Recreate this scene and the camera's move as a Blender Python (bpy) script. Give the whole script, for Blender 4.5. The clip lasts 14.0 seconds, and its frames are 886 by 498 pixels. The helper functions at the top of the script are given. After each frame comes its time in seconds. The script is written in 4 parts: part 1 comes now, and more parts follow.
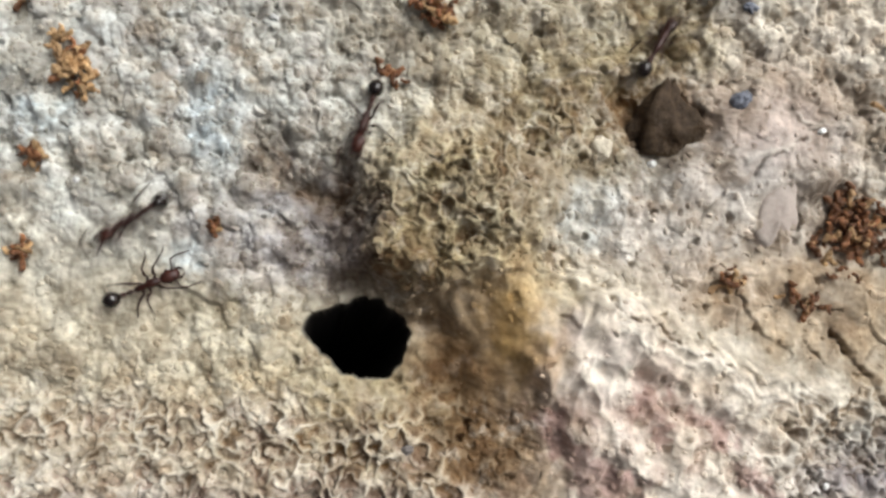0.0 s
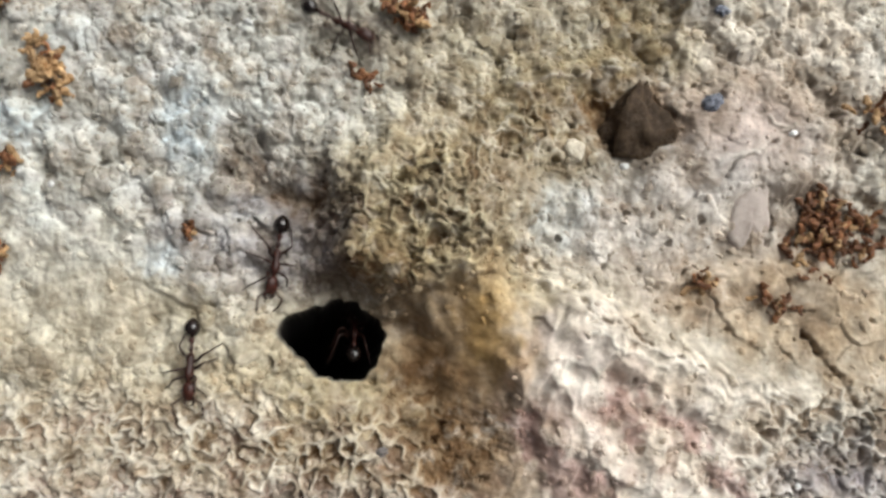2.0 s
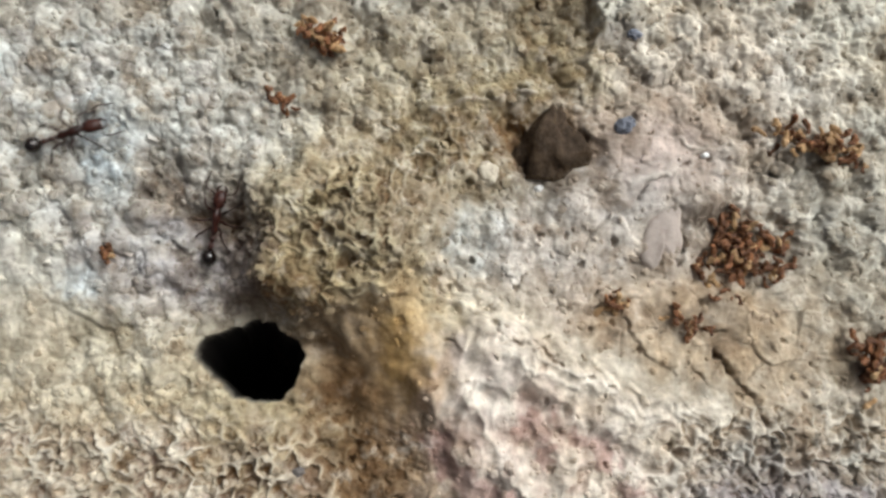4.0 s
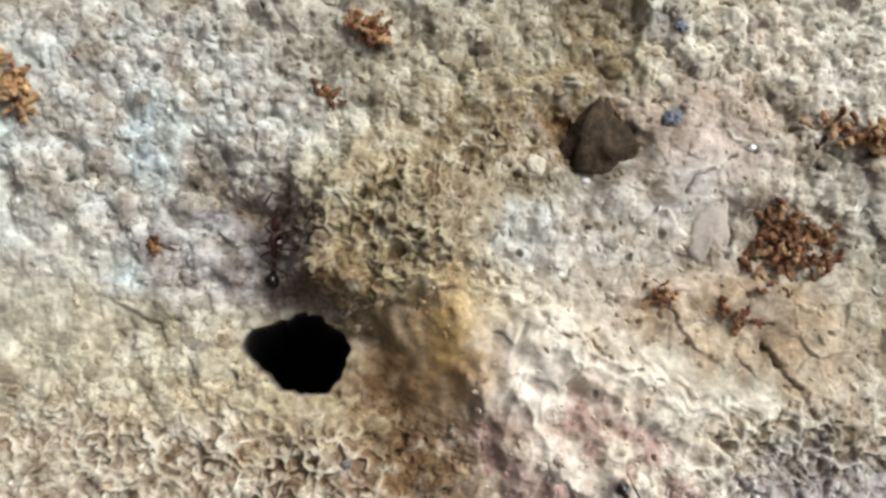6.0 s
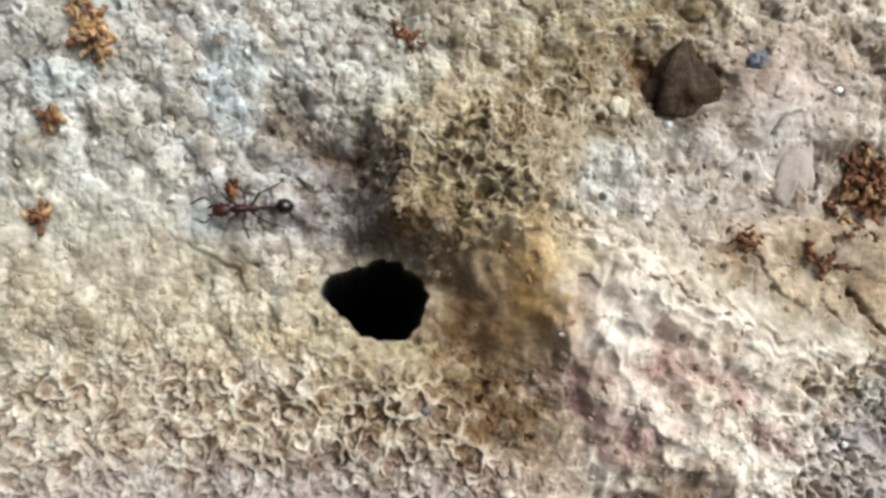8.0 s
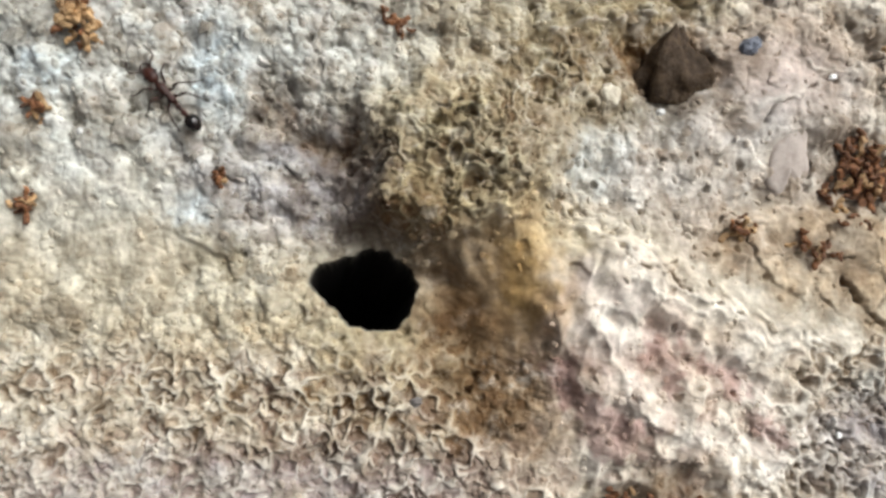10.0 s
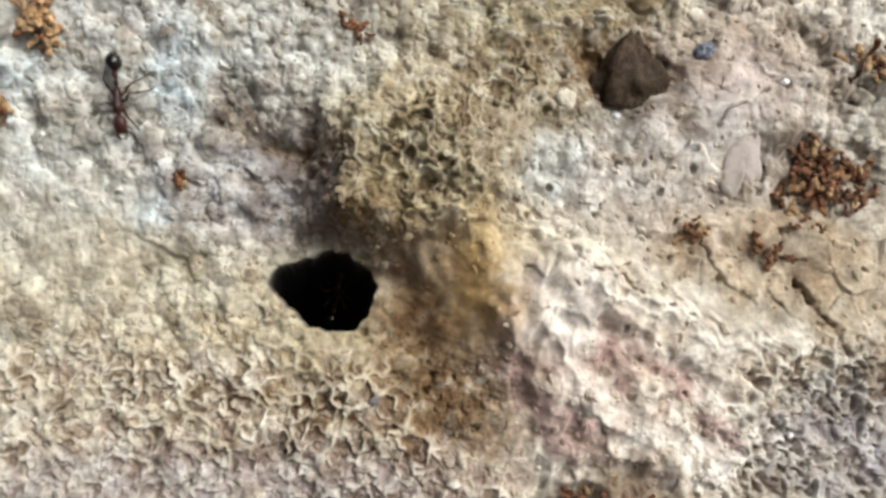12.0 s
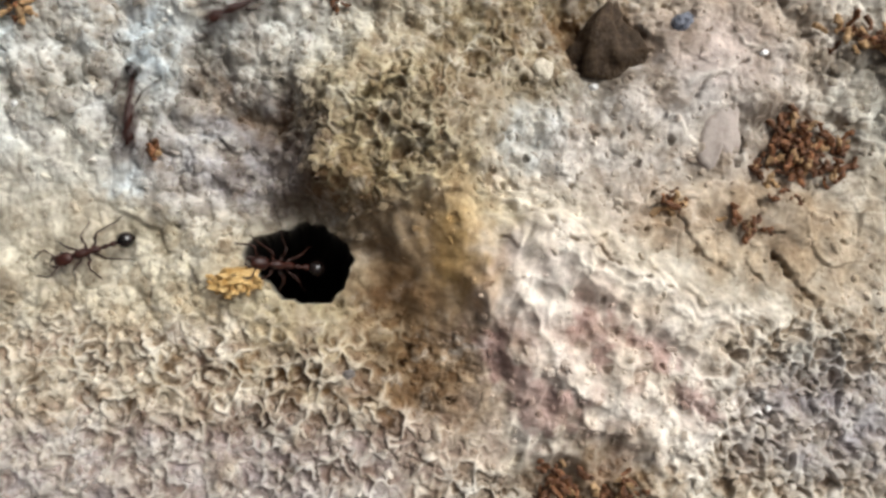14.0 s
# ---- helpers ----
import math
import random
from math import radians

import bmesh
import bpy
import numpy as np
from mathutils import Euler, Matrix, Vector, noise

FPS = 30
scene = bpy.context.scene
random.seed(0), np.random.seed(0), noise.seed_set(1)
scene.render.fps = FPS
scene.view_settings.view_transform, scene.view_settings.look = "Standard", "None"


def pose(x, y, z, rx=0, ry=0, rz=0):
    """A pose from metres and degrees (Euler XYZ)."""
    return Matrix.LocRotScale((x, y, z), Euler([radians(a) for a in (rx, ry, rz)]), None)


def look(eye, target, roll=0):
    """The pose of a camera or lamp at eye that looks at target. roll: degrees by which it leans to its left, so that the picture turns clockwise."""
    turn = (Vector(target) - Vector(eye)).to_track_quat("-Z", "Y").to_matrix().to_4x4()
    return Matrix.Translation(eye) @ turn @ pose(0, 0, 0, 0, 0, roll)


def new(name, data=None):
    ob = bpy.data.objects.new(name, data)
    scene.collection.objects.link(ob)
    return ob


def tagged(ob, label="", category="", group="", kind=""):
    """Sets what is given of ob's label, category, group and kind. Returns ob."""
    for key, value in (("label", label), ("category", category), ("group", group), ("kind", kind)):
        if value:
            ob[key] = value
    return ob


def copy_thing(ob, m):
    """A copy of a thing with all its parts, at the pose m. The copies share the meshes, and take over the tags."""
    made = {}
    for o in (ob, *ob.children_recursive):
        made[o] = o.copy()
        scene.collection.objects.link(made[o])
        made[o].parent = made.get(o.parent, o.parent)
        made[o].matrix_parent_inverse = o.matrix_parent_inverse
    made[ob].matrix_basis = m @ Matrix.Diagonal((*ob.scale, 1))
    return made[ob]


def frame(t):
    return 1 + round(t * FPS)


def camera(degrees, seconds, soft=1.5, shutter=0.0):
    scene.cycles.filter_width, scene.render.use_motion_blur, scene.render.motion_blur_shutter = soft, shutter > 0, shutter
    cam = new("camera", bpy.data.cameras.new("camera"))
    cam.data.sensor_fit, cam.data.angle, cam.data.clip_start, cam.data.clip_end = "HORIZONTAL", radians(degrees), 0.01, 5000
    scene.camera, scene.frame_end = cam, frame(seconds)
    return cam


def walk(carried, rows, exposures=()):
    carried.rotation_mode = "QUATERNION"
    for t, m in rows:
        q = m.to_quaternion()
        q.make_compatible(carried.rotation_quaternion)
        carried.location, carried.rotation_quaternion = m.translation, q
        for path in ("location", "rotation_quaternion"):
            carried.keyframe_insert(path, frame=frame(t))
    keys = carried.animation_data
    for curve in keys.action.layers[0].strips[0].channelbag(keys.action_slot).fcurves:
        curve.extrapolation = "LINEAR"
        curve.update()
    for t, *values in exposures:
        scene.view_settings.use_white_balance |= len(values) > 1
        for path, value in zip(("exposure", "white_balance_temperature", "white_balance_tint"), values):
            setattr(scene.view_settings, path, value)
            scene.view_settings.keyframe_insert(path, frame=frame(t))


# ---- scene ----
cam = camera(62.0, 14.0, soft=3.0, shutter=0.5)
METRES, EYE, TILT, LEAN, TURN = 0.0385, 0.0433, -87.5, 0.0, 0.0
ROWS = [
    (0.0, 0.0, 0.0, 0.0, 0.0, 0.0, -0.0),
    (0.5, 0.0186, 0.0009, -0.013, -0.0, 0.01, 0.06),
    (1.0, 0.0288, 0.0052, -0.0071, 0.0, 0.01, 0.11),
    (1.5, 0.0184, 0.0055, 0.0052, 0.0, 0.02, 0.13),
    (2.0, 0.0391, -0.0058, 0.0038, -0.05, 0.01, 0.19),
    (2.5, 0.0511, -0.0106, -0.0041, -0.04, 0.04, 0.25),
    (3.0, 0.1134, -0.0085, 0.008, -0.1, 0.07, 0.31),
    (3.5, 0.1683, -0.0188, 0.0343, -0.13, 0.13, 0.35),
    (6.0, 0.0958, -0.0171, 0.0257, -0.09, 0.03, 0.37),
    (6.5, 0.0608, -0.0122, 0.0203, -0.07, -0.03, 0.37),
    (7.0, 0.0653, -0.0135, 0.0082, -0.06, -0.02, 0.35),
    (7.5, 0.0574, -0.0106, -0.0452, -0.02, -0.04, 0.36),
    (8.0, -0.0263, -0.0023, -0.0563, 0.05, -0.1, 0.39),
    (10.5, 0.0037, 0.0105, -0.0745, 0.04, -0.12, 0.42),
    (11.0, 0.0779, 0.0007, -0.0279, -0.02, -0.04, 0.39),
    (11.5, 0.0277, -0.0049, -0.0443, 0.01, -0.07, 0.37),
    (12.0, 0.053, -0.0041, -0.0711, -0.0, -0.08, 0.33),
    (12.5, -0.0083, 0.0072, -0.1159, 0.08, -0.13, 0.29),
    (13.0, 0.052, 0.0082, -0.1232, -0.04, -0.07, 0.27),
    (13.5, 0.1033, 0.0014, -0.1021, -0.05, -0.06, 0.25),
    (14.0, 0.0883, 0.0042, -0.1135, -0.04, -0.13, 0.22),
]

walk(cam, [(t, pose(0, 0, EYE, TILT, LEAN, TURN) @ pose(METRES * x, METRES * y, METRES * z, 90 + pitch, roll, yaw)) for t, x, y, z, yaw, pitch, roll in ROWS],
     exposures=[(0, 0.04, 6060, 3), (2.5, -0.01, 6040, 2), (3.5, -0.08, 6010, 2), (6, 0.09, 5980, 1), (8, 0.13, 5970, 2), (10.5, 0.14, 5990, 2), (12, 0.13, 6010, 2), (14, 0.05, 6090, 4)])

# ---- light: bright open sky, soft sun from the upper right ----
SUN_EL, SUN_AZ = 48.0, 52.0          # elevation; azimuth from +y towards +x
world = bpy.data.worlds.new("sky")
scene.world = world
world.use_nodes = True
wn = world.node_tree.nodes
sky = wn.new("ShaderNodeTexSky")
sky.sky_type = "NISHITA"
sky.sun_disc = False
sky.sun_elevation, sky.sun_rotation = radians(SUN_EL), radians(SUN_AZ)
sky.air_density, sky.dust_density, sky.ozone_density = 0.06, 7.0, 0.0
wn["Background"].inputs["Strength"].default_value = 0.13
world.node_tree.links.new(sky.outputs[0], wn["Background"].inputs[0])
sun = new("sun", bpy.data.lights.new("sun", "SUN"))
sun.data.energy, sun.data.angle, sun.data.color = 1.6, radians(32), (1.0, 0.975, 0.94)
az, el = radians(SUN_AZ), radians(SUN_EL)
sun.matrix_world = look((math.sin(az) * math.cos(el), math.cos(az) * math.cos(el), math.sin(el)), (0, 0, 0))

MM = 0.001

# ---- noise on arrays, in millimetres ----


def lattice(ix, iy, seed):
    """A repeatable random number in 0..1 for each pair of whole numbers."""
    n = (ix.astype(np.int64) * 73856093) ^ (iy.astype(np.int64) * 19349663) ^ (seed * 83492791)
    n = n & 0xFFFFFFFF
    n = ((n ^ (n >> 16)) * 0x45D9F3B) & 0xFFFFFFFF
    n = ((n ^ (n >> 15)) * 0x2C1B3C6D) & 0xFFFFFFFF
    n = ((n ^ (n >> 16)) * 0x297A2D39) & 0xFFFFFFFF
    return (n ^ (n >> 15)) / 0xFFFFFFFF


def smooth_noise(x, y, size, seed):
    """Gradient noise, about -1..1, with bumps of that size."""
    u, v = x / size, y / size
    iu, iv = np.floor(u), np.floor(v)
    fu, fv = u - iu, v - iv
    su, sv = fu * fu * fu * (fu * (fu * 6 - 15) + 10), fv * fv * fv * (fv * (fv * 6 - 15) + 10)
    out = 0
    for a in (0, 1):
        for b in (0, 1):
            g = lattice(iu + a, iv + b, seed) * 2 * np.pi
            d = np.cos(g) * (fu - a) + np.sin(g) * (fv - b)
            out = out + d * (su if a else 1 - su) * (sv if b else 1 - sv)
    return out * 1.5


def fractal(x, y, size, seed, octaves=3, gain=0.5):
    return sum(gain ** k * smooth_noise(x, y, size / 2 ** k, seed + k) for k in range(octaves))


def cells(x, y, size, seed):
    """Scattered grains: distance to the nearest and to the second one, the nearest one's own number, and the height of its tilted face."""
    u, v = x / size, y / size
    iu, iv = np.floor(u), np.floor(v)
    d1, d2, own, face = np.full(u.shape, 9.0), np.full(u.shape, 9.0), np.zeros(u.shape), np.zeros(u.shape)
    for a in (-1, 0, 1):
        for b in (-1, 0, 1):
            cx, cy = iu + a, iv + b
            dx, dy = cx + lattice(cx, cy, seed) - u, cy + lattice(cx, cy, seed + 7) - v
            d = np.hypot(dx, dy)
            near = d < d1
            d2 = np.where(near, d1, np.minimum(d2, d))
            own = np.where(near, lattice(cx, cy, seed + 19), own)
            face = np.where(near, dx * (lattice(cx, cy, seed + 29) * 2 - 1) + dy * (lattice(cx, cy, seed + 31) * 2 - 1), face)
            d1 = np.where(near, d, d1)
    return d1, d2, own, face


KEPT = {}


def remember(work):
    """Keeps what a function of two large arrays gave, so that it is worked out once."""
    def again(x, y):
        if np.size(x) < 10000:
            return work(x, y)
        key = (work, id(x), id(y))
        if key not in KEPT:
            KEPT[key] = (x, y, work(x, y))
        return KEPT[key][2]
    return again


def step(a, b, v):
    k = np.clip((v - a) / (b - a), 0, 1)
    return k * k * (3 - 2 * k)


def oval(x, y, cx, cy, rx, ry, turn=0.0, edge=1.0):
    """1 at the middle of an oval patch, falling off softly to 0 around its rim."""
    c, s = math.cos(radians(turn)), math.sin(radians(turn))
    u, v = ((x - cx) * c + (y - cy) * s) / rx, (-(x - cx) * s + (y - cy) * c) / ry
    return 1 - step(1 - 0.5 * edge, 1 + 0.5 * edge, np.hypot(u, v))


def to_line(x, y, *pts):
    """Distance to a broken line through the given points, how far along it (0..1), and the distance to its left."""
    best, along, side = np.full(np.shape(x), 1e9), np.zeros(np.shape(x)), np.zeros(np.shape(x))
    n = len(pts) // 2 - 1
    for k in range(n):
        ax, ay, bx, by = pts[2 * k:2 * k + 4]
        dx, dy = bx - ax, by - ay
        f = np.clip(((x - ax) * dx + (y - ay) * dy) / (dx * dx + dy * dy), 0, 1)
        d = np.hypot(x - ax - f * dx, y - ay - f * dy)
        near = d < best
        best = np.where(near, d, best)
        along = np.where(near, (k + f) / n, along)
        side = np.where(near, ((y - ay) * dx - (x - ax) * dy) / math.hypot(dx, dy), side)
    return best, along, side


def billow(x, y, size, seed):
    return 1 - 2 * np.abs(smooth_noise(x, y, size, seed))


# ---- the lie of the land, in millimetres ----
HOLE = (-4.56, -3.38, 2.48)


@remember
def wobble(x, y):
    return x + 0.9 * smooth_noise(x, y, 3.1, 71) + 0.35 * smooth_noise(x, y, 1.0, 72), y + 0.9 * smooth_noise(x, y, 3.1, 73) + 0.35 * smooth_noise(x, y, 1.0, 74)


@remember
def hole_depth(x, y):
    """How far a place lies inside the rim of the nest entrance, negative outside."""
    dx, dy = x - HOLE[0], y - HOLE[1]
    a = np.arctan2(dy, dx)
    r = HOLE[2] * (1 + 0.035 * np.cos(2 * a + 1.2) + 0.035 * np.sin(5 * a + 0.4) + 0.02 * np.sin(11 * a + 1) + 0.02 * np.sin(17 * a))
    r = r + 1.2 * np.exp(-(((a - 2.95 + np.pi) % (2 * np.pi) - np.pi) / 0.42) ** 2)
    return r - np.hypot(dx, dy)


def ridge_line(x, y):
    return to_line(x, y, 4.26, 0.66, 5.74, -2.69, 7.04, -5.69, 8.34, -8.17, 9.80, -10.97, 13.36, -15.89)


def crest_line(x, y):
    return to_line(x, y, 6.74, 0.74, 8.72, -1.95, 13.37, -4.30, 18.98, -6.99, 25.46, -8.62)


def streaks(x, y):
    """1 on the fibrous pale slope above the crest."""
    d, along, side = crest_line(x, y)
    return step(2.8, 0.8, d) * step(-0.8, 0.2, side) * step(1.0, 0.8, along)


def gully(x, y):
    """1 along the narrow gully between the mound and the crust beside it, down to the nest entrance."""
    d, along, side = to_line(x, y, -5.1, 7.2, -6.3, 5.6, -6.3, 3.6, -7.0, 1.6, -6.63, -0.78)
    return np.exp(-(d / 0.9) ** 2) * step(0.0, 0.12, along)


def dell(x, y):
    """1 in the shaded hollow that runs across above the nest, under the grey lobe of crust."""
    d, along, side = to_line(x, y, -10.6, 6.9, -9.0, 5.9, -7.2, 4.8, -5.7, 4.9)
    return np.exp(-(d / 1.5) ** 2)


def body_height(x, y):
    """The large forms."""
    wx, wy = wobble(x, y)
    z = 0.25 * fractal(x, y, 9.0, 11, 2)
    z = z + 0.5 * oval(wx, wy, -19.03, 11.64, 11, 8, 0, 1.2)
    z = z - 0.6 * oval(wx, wy, -7.83, 4.60, 4.2, 2.4, -50, 1.3) - 1.5 * oval(wx, wy, -6.47, 0.06, 2.7, 2.6, -20, 1.3) - 0.75 * gully(wx, wy) - 1.2 * dell(wx, wy) - 0.9 * oval(wx, wy, -1.45, -1.48, 2.6, 1.5, -25, 1.2) - 0.8 * oval(wx, wy, -1.12, -3.64, 1.8, 2.2, 0, 1.3)
    z = z + 2.1 * oval(wx, wy, 0.0, 4.05, 5.7, 3.7, 8, 0.9) + 0.8 * oval(wx, wy, 1.61, 5.72, 7.5, 4.6, 10, 1.4) + 0.9 * oval(wx, wy, -1.78, 1.03, 2.8, 2.4, -35, 1.1) + 0.5 * oval(wx, wy, 2.93, 2.51, 2.6, 2.2, 0, 1.4) + 0.7 * oval(wx, wy, 2.4, -0.6, 2.8, 1.9, -10, 1.3)
    d, along, side = ridge_line(wx, wy)
    left = step(-1.6, 1.6, -side)
    fall = left * np.exp(-(d / 2.0) ** 2) + (1 - left) * np.exp(-(d / 6.0) ** 2)
    z = z + fall * (1.9 - 0.9 * along) * (0.3 + 0.7 * step(0.0, 0.3, along))
    z = z + 0.4 * oval(wx, wy, 6.89, -4.03, 3.2, 3.0, 0, 1.4)
    d, along, side = crest_line(wx, wy)
    broad = oval(wx, wy, 12.82, -9.02, 8, 4.6, -28, 1.2)
    z = z + broad * (0.38 * billow(0.6 * (0.87 * wx - 0.5 * wy), 0.87 * wy + 0.5 * wx, 2.6, 29) + 0.3 * smooth_noise(x, y, 1.5, 30))
    z = z + 1.0 * (1 - 0.5 * along) * step(0.0, 0.2, along) * np.exp(-(d / np.where(side > 0, 3.2, 1.5)) ** 2)
    z = z - 0.9 * oval(wx, wy, 1.02, -8.95, 3.4, 2.4, -60, 1.5) - 0.8 * oval(wx, wy, -0.29, -4.81, 1.9, 3.0, -10, 1.4)
    z = z + 0.6 * oval(wx, wy, 18.16, 7.31, 5, 3.4, 20, 1.4)
    z = z - 1.1 * step(-0.3, 0.3, (15.45) - wx) * oval(wx, wy, 12.23, 16.60, 4.4, 3.6, 0, 1.2)
    z = z - 0.6 * oval(wx, wy, 24.64, 3.21, 2.9, 2.7, 0, 1.0)
    z = z - 1.1 * oval(wx, wy, 13.06, 9.39, 2.5, 2.1, -10, 0.9)
    z = z - 1.0 * oval(wx, wy, 11.42, -16.00, 4.6, 2.2, 12, 0.9)
    z = z + 0.35 * step(-0.3, 0.3, to_line(wx, wy, -16.18, 0.12, -13.16, -1.24, -10.46, -4.25)[2]) * oval(wx, wy, -12.81, -2.24, 4, 3.4, 0, 1.4)
    return z


@remember
def roughness(x, y):
    """How coarse the crust is from place to place: 0 smooth, 1 crumbly."""
    wx, wy = wobble(x, y)
    k = 1.0 - 0.6 * oval(wx, wy, -19.87, 0.14, 8.5, 4.4, -8, 1.2)
    k = k * (1 - 0.72 * oval(wx, wy, 6.90, -3.70, 4.4, 3.4, -30, 1.1))
    k = k * (1 - 0.7 * oval(wx, wy, 1.72, -3.50, 3.4, 3.8, 0, 1.1))
    k = k * (1 - 0.55 * oval(wx, wy, -3.79, -6.61, 3.2, 1.6, -20, 1.2))
    k = k * (1 - 0.6 * oval(wx, wy, 15.57, -4.42, 6.5, 2.6, -32, 1.2))
    k = k * (1 - 0.5 * oval(wx, wy, 22.29, -2.80, 7, 5, 0, 1.2))
    k = k * (1 - 0.6 * oval(wx, wy, 19.55, 8.67, 4, 3.5, 0, 1.2))
    k = k * (1 + 0.5 * oval(wx, wy, -9.2, 3.0, 4.4, 4.4, 0, 1.2) - 0.05 * oval(wx, wy, 13.82, -8.70, 7.5, 3.6, -28, 1.2) - 0.35 * oval(wx, wy, 8.12, -12.60, 5, 3.4, 0, 1.2))
    return np.minimum(1.4, k * (1 + 0.2 * oval(wx, wy, -0.42, 4.05, 5.6, 3.6, 5, 1.0)))


def pits(x, y):
    """Small separate pits and pores, some of them plainly in sight."""
    d1, d2, own, face = cells(x + 0.22 * smooth_noise(x, y, 0.5, 89), y + 0.22 * smooth_noise(x, y, 0.5, 90), 2.6, 88)
    z = -0.55 * step(0.62, 0.68, own) * step(1.3, 0.7, d1 * 2.6 / (0.06 + 0.18 * own)) * np.minimum(1, roughness(x, y))
    for px, py, r, deep in ((-0.16, 1.52, 0.26, 0.9), (-11.37, 6.76, 0.24, 0.8), (9.44, -1.02, 0.24, 0.8), (-2.73, -5.92, 0.28, 0.7), (-2.36, -6.48, 0.22, 0.6),
                            (-13.40, -7.76, 0.2, 0.6), (-0.80, -8.77, 0.62, 1.0), (1.36, -8.45, 0.3, 0.6), (7.68, -8.07, 0.3, 0.6), (20.20, -8.88, 0.3, 0.8),
                            (-6.28, -8.73, 0.75, 0.8), (11.00, -8.16, 0.34, 0.5), (13.18, -7.55, 0.4, 0.5), (21.99, -11.84, 0.36, 0.7), (-3.18, 7.86, 0.26, 0.6)):
        z = z - deep * np.exp(-(np.hypot(x - px, y - py) / r) ** 2)
    return z


def crack_depth(x, y):
    """Thin broken cracks, with one lip a little proud of the other."""
    wx, wy = x + 0.35 * smooth_noise(x, y, 1.1, 81) + 0.14 * smooth_noise(x, y, 0.35, 83), y + 0.3 * smooth_noise(x, y, 1.0, 82) + 0.14 * smooth_noise(x, y, 0.35, 84)
    gap = 0.9 * step(-0.15, 0.3, smooth_noise(x, y, 1.1, 85))
    z = 0
    for wide, deep, lip, line in (
            (0.11, 0.45, 0.2, (16.50, 0.41, 17.64, -1.44, 18.34, -2.94, 20.42, -3.95)),
            (0.17, 0.55, 0.25, (22.79, -2.80, 23.75, -4.47, 25.05, -5.64, 25.44, -7.30)),
            (0.32, 0.32, 0.05, (23.0, -3.2, 24.2, -4.9)),
            (0.13, 0.55, -0.2, (9.60, -1.22, 10.59, -2.06, 12.09, -2.73, 13.91, -3.74, 16.40, -4.76)),
            (0.12, 0.45, 0.15, (10.93, -2.16, 11.93, -2.13, 12.61, -1.74)),
            (0.15, 0.60, 0.30, (19.49, -8.08, 20.45, -9.40, 21.56, -11.54)),
            (0.10, 0.45, 0.20, (22.09, 8.82, 20.54, 7.98, 19.00, 7.14, 17.80, 6.13)),
            (0.14, 0.60, -0.3, (20.14, 5.27, 20.79, 4.42, 20.93, 3.07)),
            (0.10, 0.45, 0.15, (20.33, -0.95, 21.99, -1.47, 23.49, -1.64)),
            (0.11, 0.40, 0.15, (20.94, -3.46, 21.75, -4.29, 22.24, -4.79)),
            (0.11, 0.40, 0.20, (6.61, -1.86, 7.2, -2.3, 7.7, -2.7)),
            (0.12, 0.45, 0.15, (-17.10, 6.69, -15.57, 5.16, -14.20, 3.13))):
        d, along, left = to_line(wx, wy, *line)
        ends = step(0.0, 0.08, along) * step(1.0, 0.92, along)
        z = z - deep * gap * np.exp(-(d / (0.72 * wide)) ** 2) + lip * step(-0.08, 0.08, left) * np.exp(-(d / 0.9) ** 2) * ends
    return z


@remember
def lowland(x, y):
    """0..1: where the pale crust has worn through into hollows, towards the lower edge."""
    return step(-4.9, -8.4, y + 0.8 * smooth_noise(x, y, 5.0, 95))


@remember
def slabby(x, y):
    wx, wy = wobble(x, y)
    return np.clip(oval(wx, wy, 22.30, -2.47, 8.5, 5.5, 0, 1.1) + 0.5 * oval(wx, wy, 18.14, 6.30, 6, 4, 0, 1.1), 0, 1)


@remember
def flaky(x, y):
    """1 on the mound, whose crust lies in long thin flakes."""
    wx, wy = wobble(x, y)
    return oval(wx, wy, -0.42, 4.05, 6.0, 4.4, 5, 0.8)


@remember
def pink_rock(x, y):
    """1 on the smooth rosy rock below the crest."""
    wx, wy = wobble(x, y)
    return np.clip(oval(wx, wy, 12.9, -8.6, 8.2, 4.4, -30, 0.8) + oval(wx, wy, 8.2, -4.6, 3.0, 3.2, -20, 0.8) + oval(wx, wy, 9.6, -13.0, 5.0, 3.6, -10, 0.9), 0, 1)


@remember
def comb_zone(x, y):
    """How much the crust is worn into a comb of thin rims and hollows."""
    wx, wy = wobble(x, y)
    k = lowland(x, y) * (1 - 0.85 * pink_rock(x, y)) * (1 - 0.7 * oval(wx, wy, 3.4, -9.5, 3.4, 3.6, 0, 1.1))
    k = k + 0.85 * flaky(x, y) + 0.5 * oval(wx, wy, 26.0, -12.0, 8.0, 4.6, 0, 1.2) + 0.55 * oval(wx, wy, 6.5, 8.6, 5.5, 2.6, 10, 1.2)
    return np.clip(k, 0, 1)


